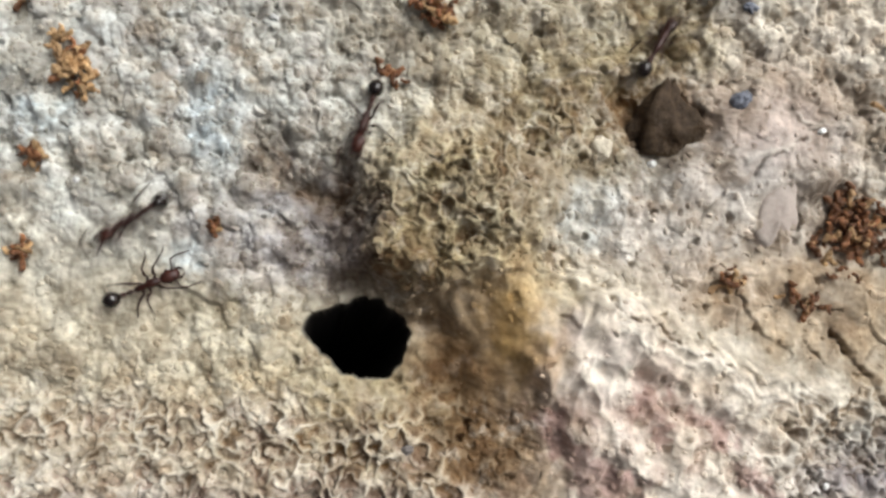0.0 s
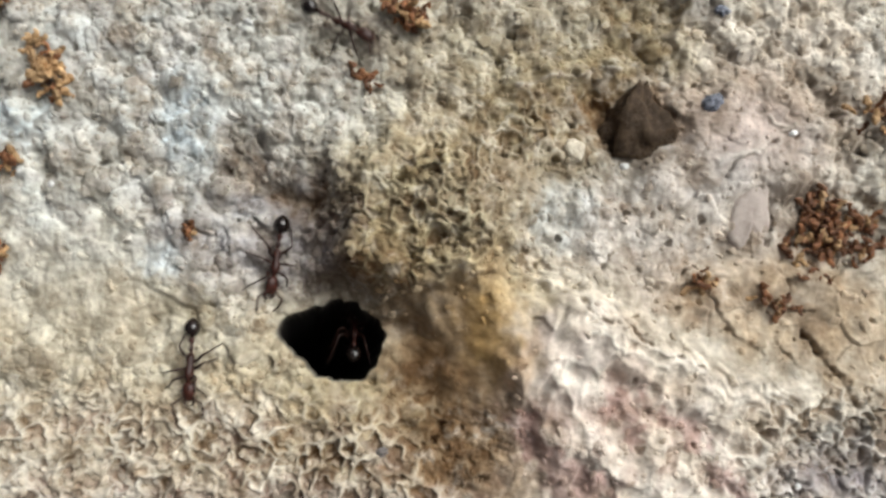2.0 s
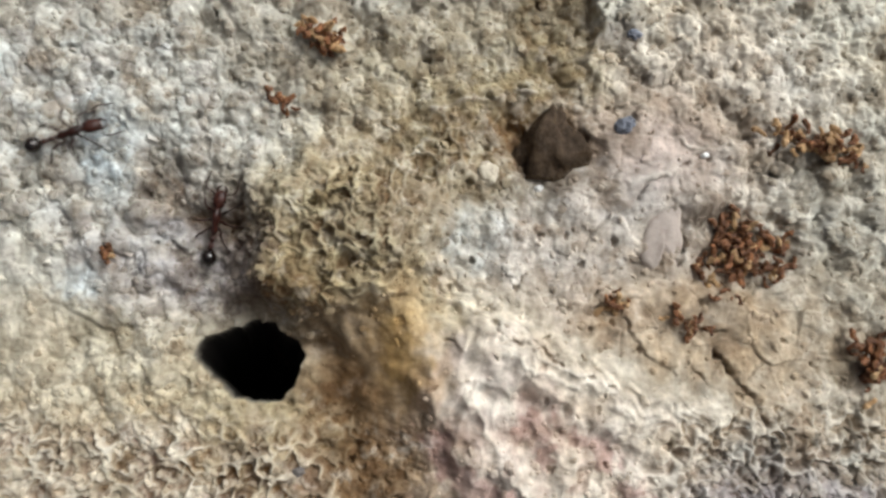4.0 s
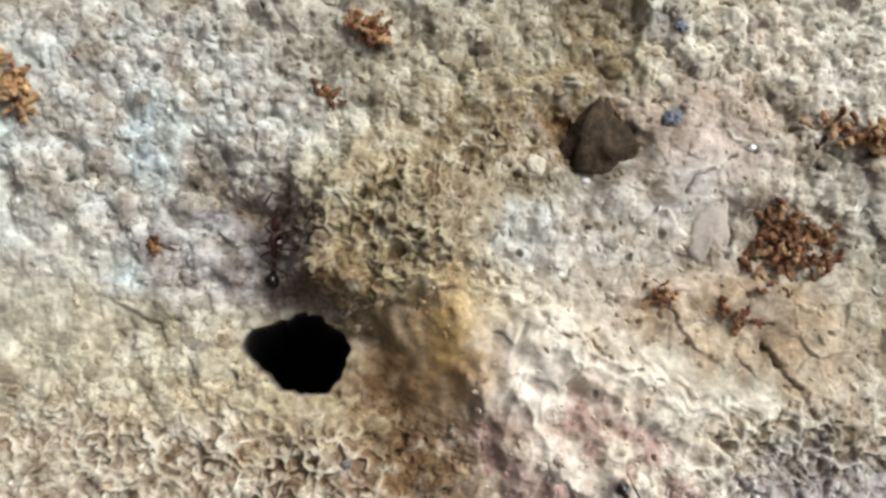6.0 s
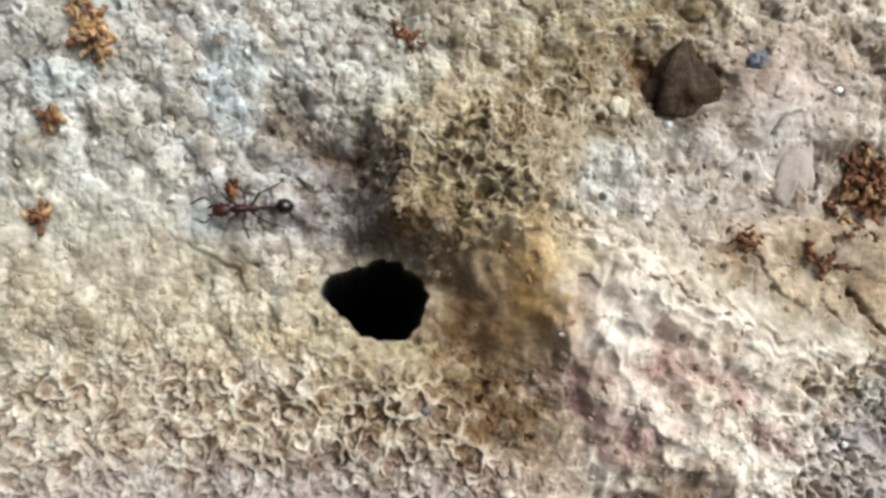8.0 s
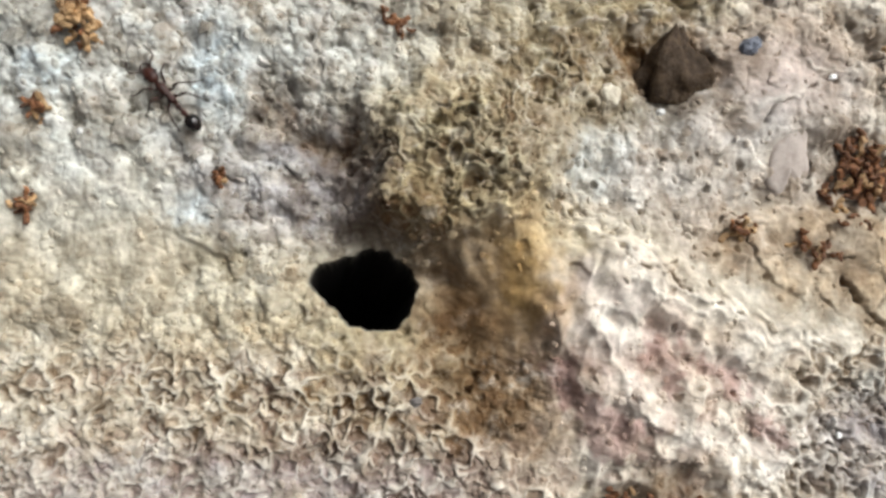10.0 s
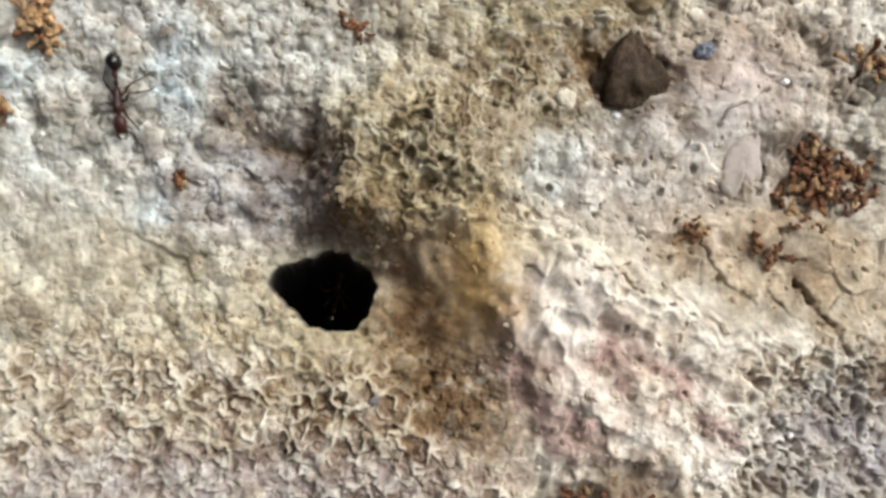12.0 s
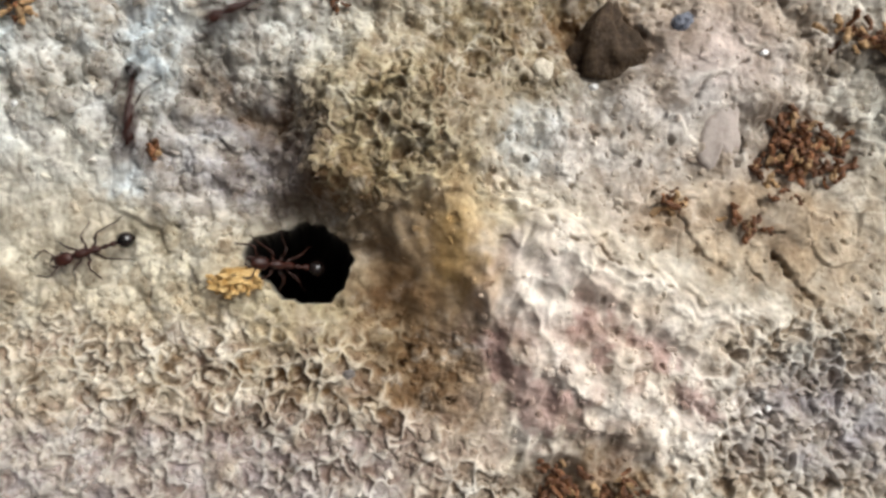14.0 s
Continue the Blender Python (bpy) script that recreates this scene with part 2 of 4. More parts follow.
@remember
def comb(x, y):
    """Thin curly rims round worn hollows of two sizes: the rims, and the hollows' depth."""
    long_ = flaky(x, y)
    wx = x + 0.6 * smooth_noise(x, y, 1.3, 67) + 0.26 * smooth_noise(x, y, 0.5, 68)
    wy = (y + 0.6 * smooth_noise(x, y, 1.3, 69) + 0.26 * smooth_noise(x, y, 0.5, 70)) + 0.3 * long_ * x
    wy = wy * (1 + 0.35 * long_)
    a1, a2, own, face = cells(wx, wy, 1.3, 57)
    b1, b2, ownb, faceb = cells(wx + 3.1, wy, 0.68, 58)
    whole = step(-0.45, 0.2, smooth_noise(x, y, 1.5, 59))
    rim = np.maximum(step(0.30, 0.05, a2 - a1) * (0.2 + 0.8 * whole), 0.6 * step(0.36, 0.05, b2 - b1) * (1 - 0.5 * whole))
    bowl = np.maximum(step(0.8, 0.3, a1) * step(0.08, 0.45, own), 0.6 * step(0.7, 0.25, b1) * step(0.35, 0.7, ownb))
    return rim, bowl * (1 - rim), own


@remember
def beads(x, y):
    """Rounded grains of three sizes, packed: their height, and the shade of the uppermost one."""
    wx, wy = x + 0.22 * smooth_noise(x, y, 0.9, 91) + 0.10 * smooth_noise(x, y, 0.35, 96), y + 0.22 * smooth_noise(x, y, 0.9, 92) + 0.10 * smooth_noise(x, y, 0.35, 97)
    top, shade = np.zeros(np.shape(x)), np.full(np.shape(x), 0.5)
    for size, seed, bare in ((1.7, 23, 0.45), (1.05, 33, 0.2), (0.6, 43, 0.1)):
        d1, d2, own, face = cells(wx, wy, size, seed)
        dome = np.clip(1 - (d1 / (0.46 + 0.22 * own)) ** 2, 0, 1) ** 0.75 * step(bare - 0.02, bare + 0.02, own)
        high = size * dome * (0.22 + 0.22 * own + 0.30 * face)
        shade = np.where(high > top, lattice(np.floor(own * 9973), np.floor(own * 7919), seed), shade)
        top = np.maximum(top, high)
    return top, shade


@remember
def slabs(x, y):
    wx, wy = x + 0.30 * smooth_noise(x, y, 1.3, 91), y + 0.30 * smooth_noise(x, y, 1.3, 92)
    return cells(0.75 * (wx + 0.4 * wy), wy - 0.3 * wx, 2.3, 43)


def crust(x, y):
    """Grains, rims, pores and flakes of the crust."""
    k = roughness(x, y)
    wx, wy = wobble(x, y)
    flat, long_, rock, worn = slabby(x, y), flaky(x, y), pink_rock(x, y), comb_zone(x, y)
    c1, c2, ownc, facec = slabs(x, y)
    rim, bowl, own = comb(x, y)
    b1, b2, ownb, faceb = cells(wx, wy, 0.5, 37)
    calm = 0.5 * oval(wx, wy, 14.5, 3.6, 7, 4, 0, 1.2)
    grain = (0.8 * beads(x, y)[0] + 0.06 * (ownb - 0.5) + 0.10 * faceb) * (1 - 0.8 * worn) * (1 - 0.75 * flat) * (1 - 0.8 * rock) * (1 - calm)
    lumps = 0.22 * (1 - rock) * smooth_noise(x, y, 2.1, 21)
    patchy = 0.45 + 0.55 * step(-0.4, 0.15, smooth_noise(x, y, 3.4, 60))
    hollow = worn * patchy * ((0.30 - 0.02 * long_) * rim - (0.42 + 0.06 * long_) * bowl)
    u, v = 0.45 * (wx * 0.94 + wy * 0.34), 1.15 * (wy * 0.94 - wx * 0.34)
    leaves = long_ * (0.22 * billow(u, v, 1.3, 24) + 0.10 * billow(u, v, 0.5, 25))
    plates = 0.40 * (ownc - 0.5) * step(0.0, 0.08, c2 - c1) + 0.42 * facec - 0.07 * step(0.06, 0.01, c2 - c1) * step(0.0, 0.4, smooth_noise(x, y, 2.0, 99))
    medium = (0.42 - 0.15 * worn) * fractal(x, y, 2.8, 61, 2)
    # the rosy rock: shallow lumps drawn out down its slope
    ru, rv = 0.87 * x - 0.5 * y, 0.5 * x + 0.87 * y
    rocky = rock * (0.30 * billow(ru, 0.6 * rv, 2.2, 29) + 0.16 * smooth_noise(1.2 * ru, 0.6 * rv, 0.9, 30) - 0.16 * step(0.25, 0.6, fractal(ru, 0.7 * rv, 1.4, 32, 2)))
    fine = 0.05 * fractal(x, y, 0.34, 41, 2)
    strand = 0.22 * streaks(wx, wy) * billow(0.30 * (0.87 * wx - 0.5 * wy), 1.2 * (0.87 * wy + 0.5 * wx), 0.9, 28)
    return k * (grain + lumps + hollow + leaves + medium) + flat * (0.3 + 0.7 * k) * plates + rocky + (0.3 + 0.7 * k) * fine + strand


@remember
def veins(x, y):
    """Thin pale ribs of lime that stand a little proud."""
    wx, wy = x + 0.5 * smooth_noise(x, y, 1.8, 121) + 0.15 * smooth_noise(x, y, 0.5, 122), y + 0.5 * smooth_noise(x, y, 1.8, 123) + 0.15 * smooth_noise(x, y, 0.5, 124)
    out = 0
    for wide, line in ((0.20, (15.8, 7.0, 18.8, 7.3, 21.5, 8.7, 24.2, 10.3, 25.5, 11.8)), (0.14, (20.6, 9.6, 23.2, 9.0, 24.4, 10.2)), (0.16, (21.0, 5.4, 21.4, 4.0, 21.1, 2.6)),
                       (0.16, (14.8, 13.5, 10.1, 12.5, 6.1, 11.4)), (0.14, (10.2, -1.8, 13.0, -3.4, 16.5, -5.2)), (0.14, (9.6, -2.6, 13.4, -4.6, 17.5, -6.6))):
        d, along, left = to_line(wx, wy, *line)
        out = np.maximum(out, np.exp(-(d / wide) ** 2) * step(-0.4, 0.2, smooth_noise(x, y, 1.6, 125)))
    return out


def far_fade(x, y):
    return 1 - step(40, 90, np.hypot(x, y))


def ground_height(x, y):
    x, y = np.asarray(x, float), np.asarray(y, float)
    near = far_fade(x, y)
    rim = step(-0.9, 0.1, hole_depth(x, y))
    z = body_height(x, y) * near + 2.0 * smooth_noise(x, y, 90.0, 5) * (1 - near) * (1 - step(200, 500, np.hypot(x, y)))
    return z + near * (crust(x, y) * (1 - 0.45 * rim) + pits(x, y) + crack_depth(x, y) + 0.18 * veins(x, y))

# ---- materials ----


def material(name):
    m = bpy.data.materials.new(name)
    m.use_nodes = True
    return m, m.node_tree.nodes, m.node_tree.links, m.node_tree.nodes["Principled BSDF"]


def mix(nodes, links, factor, a, b, blend="MIX"):
    n = nodes.new("ShaderNodeMix")
    n.data_type, n.blend_type = "RGBA", blend
    for socket, value in (("Factor", factor), ("A", a), ("B", b)):
        target = n.inputs[{"Factor": 0, "A": 6, "B": 7}[socket]]
        if isinstance(value, (int, float, tuple)):
            target.default_value = value if not isinstance(value, tuple) else (*value, 1)
        else:
            links.new(value, target)
    return n.outputs[2]


def noise_tex(nodes, links, size_mm, detail=3.0, rough=0.6, where=None):
    n = nodes.new("ShaderNodeTexNoise")
    n.inputs["Scale"].default_value = 1000.0 / size_mm
    n.inputs["Detail"].default_value, n.inputs["Roughness"].default_value = detail, rough
    links.new(where, n.inputs["Vector"])
    return n.outputs["Fac"]


def ramp(nodes, links, value, *stops):
    n = nodes.new("ShaderNodeValToRGB")
    while len(n.color_ramp.elements) < len(stops):
        n.color_ramp.elements.new(0.5)
    for e, (p, c) in zip(n.color_ramp.elements, stops):
        e.position, e.color = p, (*((c,) * 3 if isinstance(c, float) else c), 1)
    links.new(value, n.inputs[0])
    return n.outputs[0]


# Loam, umber and mauve also carry painted shade; the last is shade alone.
MINERALS = (("chalk", (0.60, 0.59, 0.52)), ("sand", (0.56, 0.515, 0.395)), ("rose", (0.61, 0.505, 0.455)), ("tan", (0.53, 0.42, 0.29)),
            ("olive", (0.305, 0.262, 0.165)), ("khaki", (0.475, 0.41, 0.25)), ("mauve", (0.36, 0.285, 0.265)), ("loam", (0.17, 0.15, 0.12)), ("lime", (0.74, 0.705, 0.645)), ("ochre", (0.455, 0.305, 0.125)), ("umber", (0.165, 0.10, 0.046)), ("slate", (0.335, 0.32, 0.365)),
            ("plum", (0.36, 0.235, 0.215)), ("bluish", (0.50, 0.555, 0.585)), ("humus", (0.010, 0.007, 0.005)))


def earth(name, loose=False):
    """Weathered limy crust. Minerals and painted shade lie where the surface's own amounts say."""
    m, n, l, bsdf = material(name)
    where = n.new("ShaderNodeNewGeometry")
    p = where.outputs["Position"]
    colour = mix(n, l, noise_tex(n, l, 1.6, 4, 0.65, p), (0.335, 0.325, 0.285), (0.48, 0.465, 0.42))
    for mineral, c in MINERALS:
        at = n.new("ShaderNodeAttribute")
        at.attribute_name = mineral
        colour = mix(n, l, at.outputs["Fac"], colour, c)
    own = n.new("ShaderNodeAttribute")
    own.attribute_name = "tone"
    colour = mix(n, l, 1.0, colour, ramp(n, l, own.outputs["Fac"], (0.05, (0.55, 0.52, 0.49)), (0.35, (0.9, 0.885, 0.87)), (0.6, 1.0), (0.95, (1.28, 1.29, 1.3))), "MULTIPLY")
    dirt = ramp(n, l, noise_tex(n, l, 1.9, 5, 0.62, p), (0.50, 0.0), (0.66, 0.8))
    coarse = n.new("ShaderNodeAttribute")
    coarse.attribute_name = "coarse"
    dirt = mix(n, l, 1.0, dirt, coarse.outputs["Color"], "MULTIPLY")
    colour = mix(n, l, dirt, colour, (0.56, 0.47, 0.38), "MULTIPLY")
    shift = n.new("ShaderNodeVectorMath")
    shift.inputs[1].default_value = (0.31, 0.17, 0.05)
    l.new(p, shift.inputs[0])
    pale = ramp(n, l, noise_tex(n, l, 1.5, 5, 0.66, shift.outputs[0]), (0.52, 0.0), (0.62, 0.75))
    pale = mix(n, l, 1.0, pale, coarse.outputs["Color"], "MULTIPLY")
    colour = mix(n, l, pale, colour, mix(n, l, 0.6, (0.74, 0.72, 0.66), colour))
    grain = ramp(n, l, noise_tex(n, l, 0.8, 4, 0.62, p), (0.3, 0.66), (0.52, 1.0), (0.72, 1.3))
    colour = mix(n, l, 1.0, colour, grain, "MULTIPLY")
    stain = ramp(n, l, noise_tex(n, l, 3.2, 3, 0.6, p), (0.35, (0.86, 0.80, 0.72)), (0.6, (1.05, 1.04, 1.02)))
    colour = mix(n, l, 1.0, colour, stain, "MULTIPLY")
    if loose:
        tone = ramp(n, l, where.outputs["Random Per Island"], (0.0, (0.75, 0.70, 0.65)), (0.5, (0.95, 0.93, 0.9)), (0.9, (1.12, 1.11, 1.1)), (1.0, (0.6, 0.55, 0.52)))
        colour = mix(n, l, 1.0, colour, tone, "MULTIPLY")
    l.new(colour, bsdf.inputs["Base Color"])
    bsdf.inputs["Roughness"].default_value = 0.86
    bsdf.inputs["Specular IOR Level"].default_value = 0.3
    bump = n.new("ShaderNodeBump")
    bump.inputs["Strength"].default_value, bump.inputs["Distance"].default_value = 0.4, 0.0001
    l.new(noise_tex(n, l, 0.3, 3, 0.6, p), bump.inputs["Height"])
    l.new(bump.outputs[0], bsdf.inputs["Normal"])
    return m


def plain(name, dark, light, size_mm, rough=0.6, spread=(0.35, 0.65), bump_mm=0.02, spec=0.4):
    """One mottled colour with fine relief; each piece a shade of its own."""
    m, n, l, bsdf = material(name)
    where = n.new("ShaderNodeTexCoord")
    c = ramp(n, l, noise_tex(n, l, size_mm, 4, 0.65, where.outputs["Object"]), (spread[0], dark), (spread[1], light))
    info = n.new("ShaderNodeObjectInfo")
    tone = ramp(n, l, info.outputs["Random"], (0.0, 0.7), (1.0, 1.25))
    c = mix(n, l, 1.0, c, tone, "MULTIPLY")
    l.new(c, bsdf.inputs["Base Color"])
    bsdf.inputs["Roughness"].default_value = rough
    bsdf.inputs["Specular IOR Level"].default_value = spec
    bump = n.new("ShaderNodeBump")
    bump.inputs["Strength"].default_value, bump.inputs["Distance"].default_value = 0.7, bump_mm * MM
    l.new(noise_tex(n, l, size_mm * 0.5, 3, 0.6, where.outputs["Object"]), bump.inputs["Height"])
    l.new(bump.outputs[0], bsdf.inputs["Normal"])
    return m


EARTH = earth("limy_crust")
CRUMB = earth("limy_crumbs", loose=True)
CHITIN_BLACK = plain("black_chitin", (0.005, 0.0035, 0.003), (0.014, 0.008, 0.006), 0.5, 0.16, bump_mm=0.004, spec=0.6)
CHITIN_RED = plain("red_brown_chitin", (0.014, 0.005, 0.004), (0.05, 0.0145, 0.009), 0.4, 0.4, bump_mm=0.006, spec=0.35)
CHITIN_LEG = plain("leg_chitin", (0.015, 0.006, 0.004), (0.036, 0.012, 0.007), 0.5, 0.45, bump_mm=0.004, spec=0.3)
RUST = plain("rusty_litter", (0.05, 0.02, 0.009), (0.29, 0.125, 0.05), 0.5, 0.7)
GOLD = plain("golden_litter", (0.25, 0.14, 0.06), (0.58, 0.39, 0.20), 0.5, 0.65)
DARK_STONE = plain("dark_brown_stone", (0.024, 0.015, 0.008), (0.125, 0.083, 0.05), 0.55, 0.7, (0.3, 0.75), bump_mm=0.2, spec=0.2)
BLUE_STONE = plain("blue_grey_stone", (0.07, 0.075, 0.095), (0.24, 0.26, 0.32), 0.45, 0.55, bump_mm=0.04)
PALE_GOLD = plain("pale_golden_litter", (0.40, 0.22, 0.055), (0.74, 0.53, 0.23), 0.5, 0.6)
DUSKY_STONE = plain("dusky_stone", (0.10, 0.09, 0.085), (0.22, 0.20, 0.19), 0.4, 0.7, bump_mm=0.03)
PALE_STONE = plain("pale_stone", (0.50, 0.44, 0.33), (0.72, 0.66, 0.54), 0.6, 0.75, bump_mm=0.04)
FLAKE = plain("pale_flake", (0.38, 0.32, 0.28), (0.54, 0.47, 0.42), 0.9, 0.7, bump_mm=0.03)
QUARTZ = plain("clear_quartz", (0.70, 0.70, 0.68), (0.85, 0.85, 0.83), 0.3, 0.12, bump_mm=0.01, spec=0.8)


# ---- where each mineral and the painted shade lie ----


def amounts(x, y):
    wx, wy = wobble(x, y)
    wx, wy = wx + 0.5 * smooth_noise(x, y, 0.6, 77), wy + 0.5 * smooth_noise(x, y, 0.6, 78)
    blot = 0.5 + 0.5 * fractal(x, y, 2.0, 101, 3)
    fleck = step(-0.25, 0.35, fractal(x, y, 0.9, 103, 2))
    amt = {}
    amt["chalk"] = np.clip(0.6 * oval(wx, wy, -19.91, 3.16, 9, 5, 0, 1.3) + 0.5 * oval(wx, wy, 9.43, -13.58, 6.5, 4.5, 0, 1.2) + 0.8 * oval(wx, wy, 13.54, -5.73, 7, 3, -30, 1.2) + 0.75 * oval(wx, wy, 25.14, 15.14, 9, 4.5, 0, 1.3) + 0.5 * oval(wx, wy, 14.46, -10.35, 6, 3, -30, 1.2) + 0.35 * blot + 0.6 * streaks(wx, wy) + 0.5 * oval(wx, wy, 14.81, -9.37, 6, 2.6, -25, 1.2) + 0.55 * oval(wx, wy, 9.48, -9.99, 4, 3.2, -30, 1.2) + 0.6 * oval(wx, wy, 12.11, -11.64, 7, 3.8, -15, 1.2), 0, 1)
    amt["sand"] = np.clip(0.6 * oval(wx, wy, -15.45, -5.87, 15, 6.5, -8, 1.2) + 0.5 * oval(wx, wy, -8.45, -7.24, 6, 3.5, 0, 1.2)
                          + 0.7 * oval(wx, wy, 7.61, 0.30, 4.5, 2.2, -30, 1.3) + 0.8 * oval(wx, wy, 13.0, -3.80, 7, 1.5, -27, 1.3)
                          + 0.55 * oval(wx, wy, 8.09, 12.50, 8, 4, 0, 1.4) + 0.5 * oval(wx, wy, 13.87, 13.15, 4, 1.5, 20, 1.3) + 0.25 * oval(wx, wy, 3.63, 6.39, 5, 4, 0, 1.3), 0, 1)
    amt["rose"] = np.clip(0.6 * oval(wx, wy, 9.54, -5.37, 4.6, 3.4, -30, 1.2) + 0.6 * oval(wx, wy, 12.15, -9.35, 8, 5, -20, 1.2)
                          + 0.6 * oval(wx, wy, 16.42, 4.62, 8, 5.5, 0, 1.3) + 0.35 * oval(wx, wy, 23.38, 12.74, 6, 5, 0, 1.3) + 0.12 * oval(wx, wy, -17.33, 11.29, 8, 5, 0, 1.3), 0, 1)
    amt["khaki"] = np.clip(0.85 * oval(wx, wy, -3.13, -8.26, 5.0, 4.0, 0, 1.1) + 0.4 * oval(wx, wy, -2.10, 6.76, 4.6, 2.2, 20, 1.2) + 0.45 * oval(wx, wy, 1.58, 1.68, 4.0, 1.4, -15, 1.2), 0, 1)
    torn = step(0.08, 0.42, fractal(x, y, 1.7, 107, 2))
    # Mauve stone; the 0.65 patch paints the shade of the ridge's steep face.
    amt["mauve"] = np.clip(0.75 * oval(wx, wy, -9.75, -12.15, 11, 4.4, 0, 1.2) * step(-0.15, 0.35, fractal(x, y, 3.0, 109, 3)) + 0.45 * oval(wx, wy, 18.21, 9.53, 5, 3, 0, 1.3) + 0.25 * torn * oval(wx, wy, 12.50, -8.36, 7, 4.4, -28, 1.2) + 0.35 * torn * oval(wx, wy, 8.13, -12.27, 5.5, 3.6, 0, 1.2) + 0.4 * torn * oval(wx, wy, -16.30, 10.26, 12, 8, 0, 1.3) + 0.65 * oval(wx, wy, 5.85, -8.16, 2.7, 1.5, 0, 1.0)  + 0.35 * oval(wx, wy, -3.80, -15.12, 8, 3.4, 0, 1.2) + 0.4 * oval(wx, wy, -14.55, 3.80, 3.4, 1.3, -40, 1.2), 0, 1)
    # Gully, dell and mound-foot shade painted in dark; patches lower down are brown loam.
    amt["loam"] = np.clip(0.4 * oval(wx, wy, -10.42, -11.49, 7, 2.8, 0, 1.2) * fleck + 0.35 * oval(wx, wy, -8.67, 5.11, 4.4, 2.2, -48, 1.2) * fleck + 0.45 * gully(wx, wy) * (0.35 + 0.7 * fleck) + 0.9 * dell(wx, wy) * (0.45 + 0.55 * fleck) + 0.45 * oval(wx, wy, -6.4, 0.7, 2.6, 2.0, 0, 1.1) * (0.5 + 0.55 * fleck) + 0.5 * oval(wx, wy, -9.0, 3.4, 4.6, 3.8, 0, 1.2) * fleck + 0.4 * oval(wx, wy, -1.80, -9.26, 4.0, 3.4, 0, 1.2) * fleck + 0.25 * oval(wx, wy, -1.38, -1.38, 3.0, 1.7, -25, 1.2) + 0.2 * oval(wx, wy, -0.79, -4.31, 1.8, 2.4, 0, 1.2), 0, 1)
    amt["tan"] = np.clip(0.85 * oval(wx, wy, 22.99, -1.81, 8.5, 4.2, -20, 1.3) * (0.4 + 0.7 * blot) + 0.8 * oval(wx, wy, 3.3, -10.5, 3.2, 5.6, 0, 1.2) + 0.6 * oval(wx, wy, 0.6, -3.4, 3.4, 4, 0, 1.3), 0, 1)
    amt["olive"] = np.clip(0.55 * oval(wx, wy, 6.2, 6.8, 6.0, 3.6, 15, 1.2) * (0.5 + 0.6 * fleck) + 1.0 * oval(wx, wy, -0.42, 4.55, 6.4, 4.3, 5, 1.2) * (0.6 + 0.5 * blot) + 0.85 * oval(wx, wy, 9.4, 9.9, 5.6, 3.6, 0, 1.3) + 0.5 * oval(wx, wy, 6.40, 13.19, 8, 5, 0, 1.3) * (0.4 + 0.7 * fleck)
                           + 0.45 * oval(wx, wy, -1.78, 0.70, 3.6, 2.4, -30, 1.2) + 0.5 * oval(wx, wy, -13.49, -1.23, 2.6, 1.2, -30, 1.3) + 0.25 * oval(wx, wy, -8.84, 5.45, 4, 2.5, -20, 1.3), 0, 1)
    block = step(15.8, 15.3, wx) * step(9.2, 11.5, wx) * step(12.4, 13.8, wy + 0.12 * (x - 12)) * step(24, 20, wy)
    amt["olive"] = np.clip(amt["olive"] + 0.9 * block * (0.6 + 0.4 * blot), 0, 1)
    amt["ochre"] = np.clip(0.85 * oval(wx, wy, 4.4, -2.68, 1.9, 3.4, 10, 1.4) + 0.25 * oval(wx, wy, 2.2, -3.4, 2.4, 3.0, 10, 1.3) + 0.18 * oval(wx, wy, 0.69, -9.27, 3.0, 3.4, 0, 1.3)
                           + 0.3 * oval(wx, wy, 16.66, 0.07, 1.0, 0.9, 0, 1.2) + 0.5 * oval(wx, wy, 13.03, -16.59, 3.2, 1.5, 12, 1.0), 0, 1)
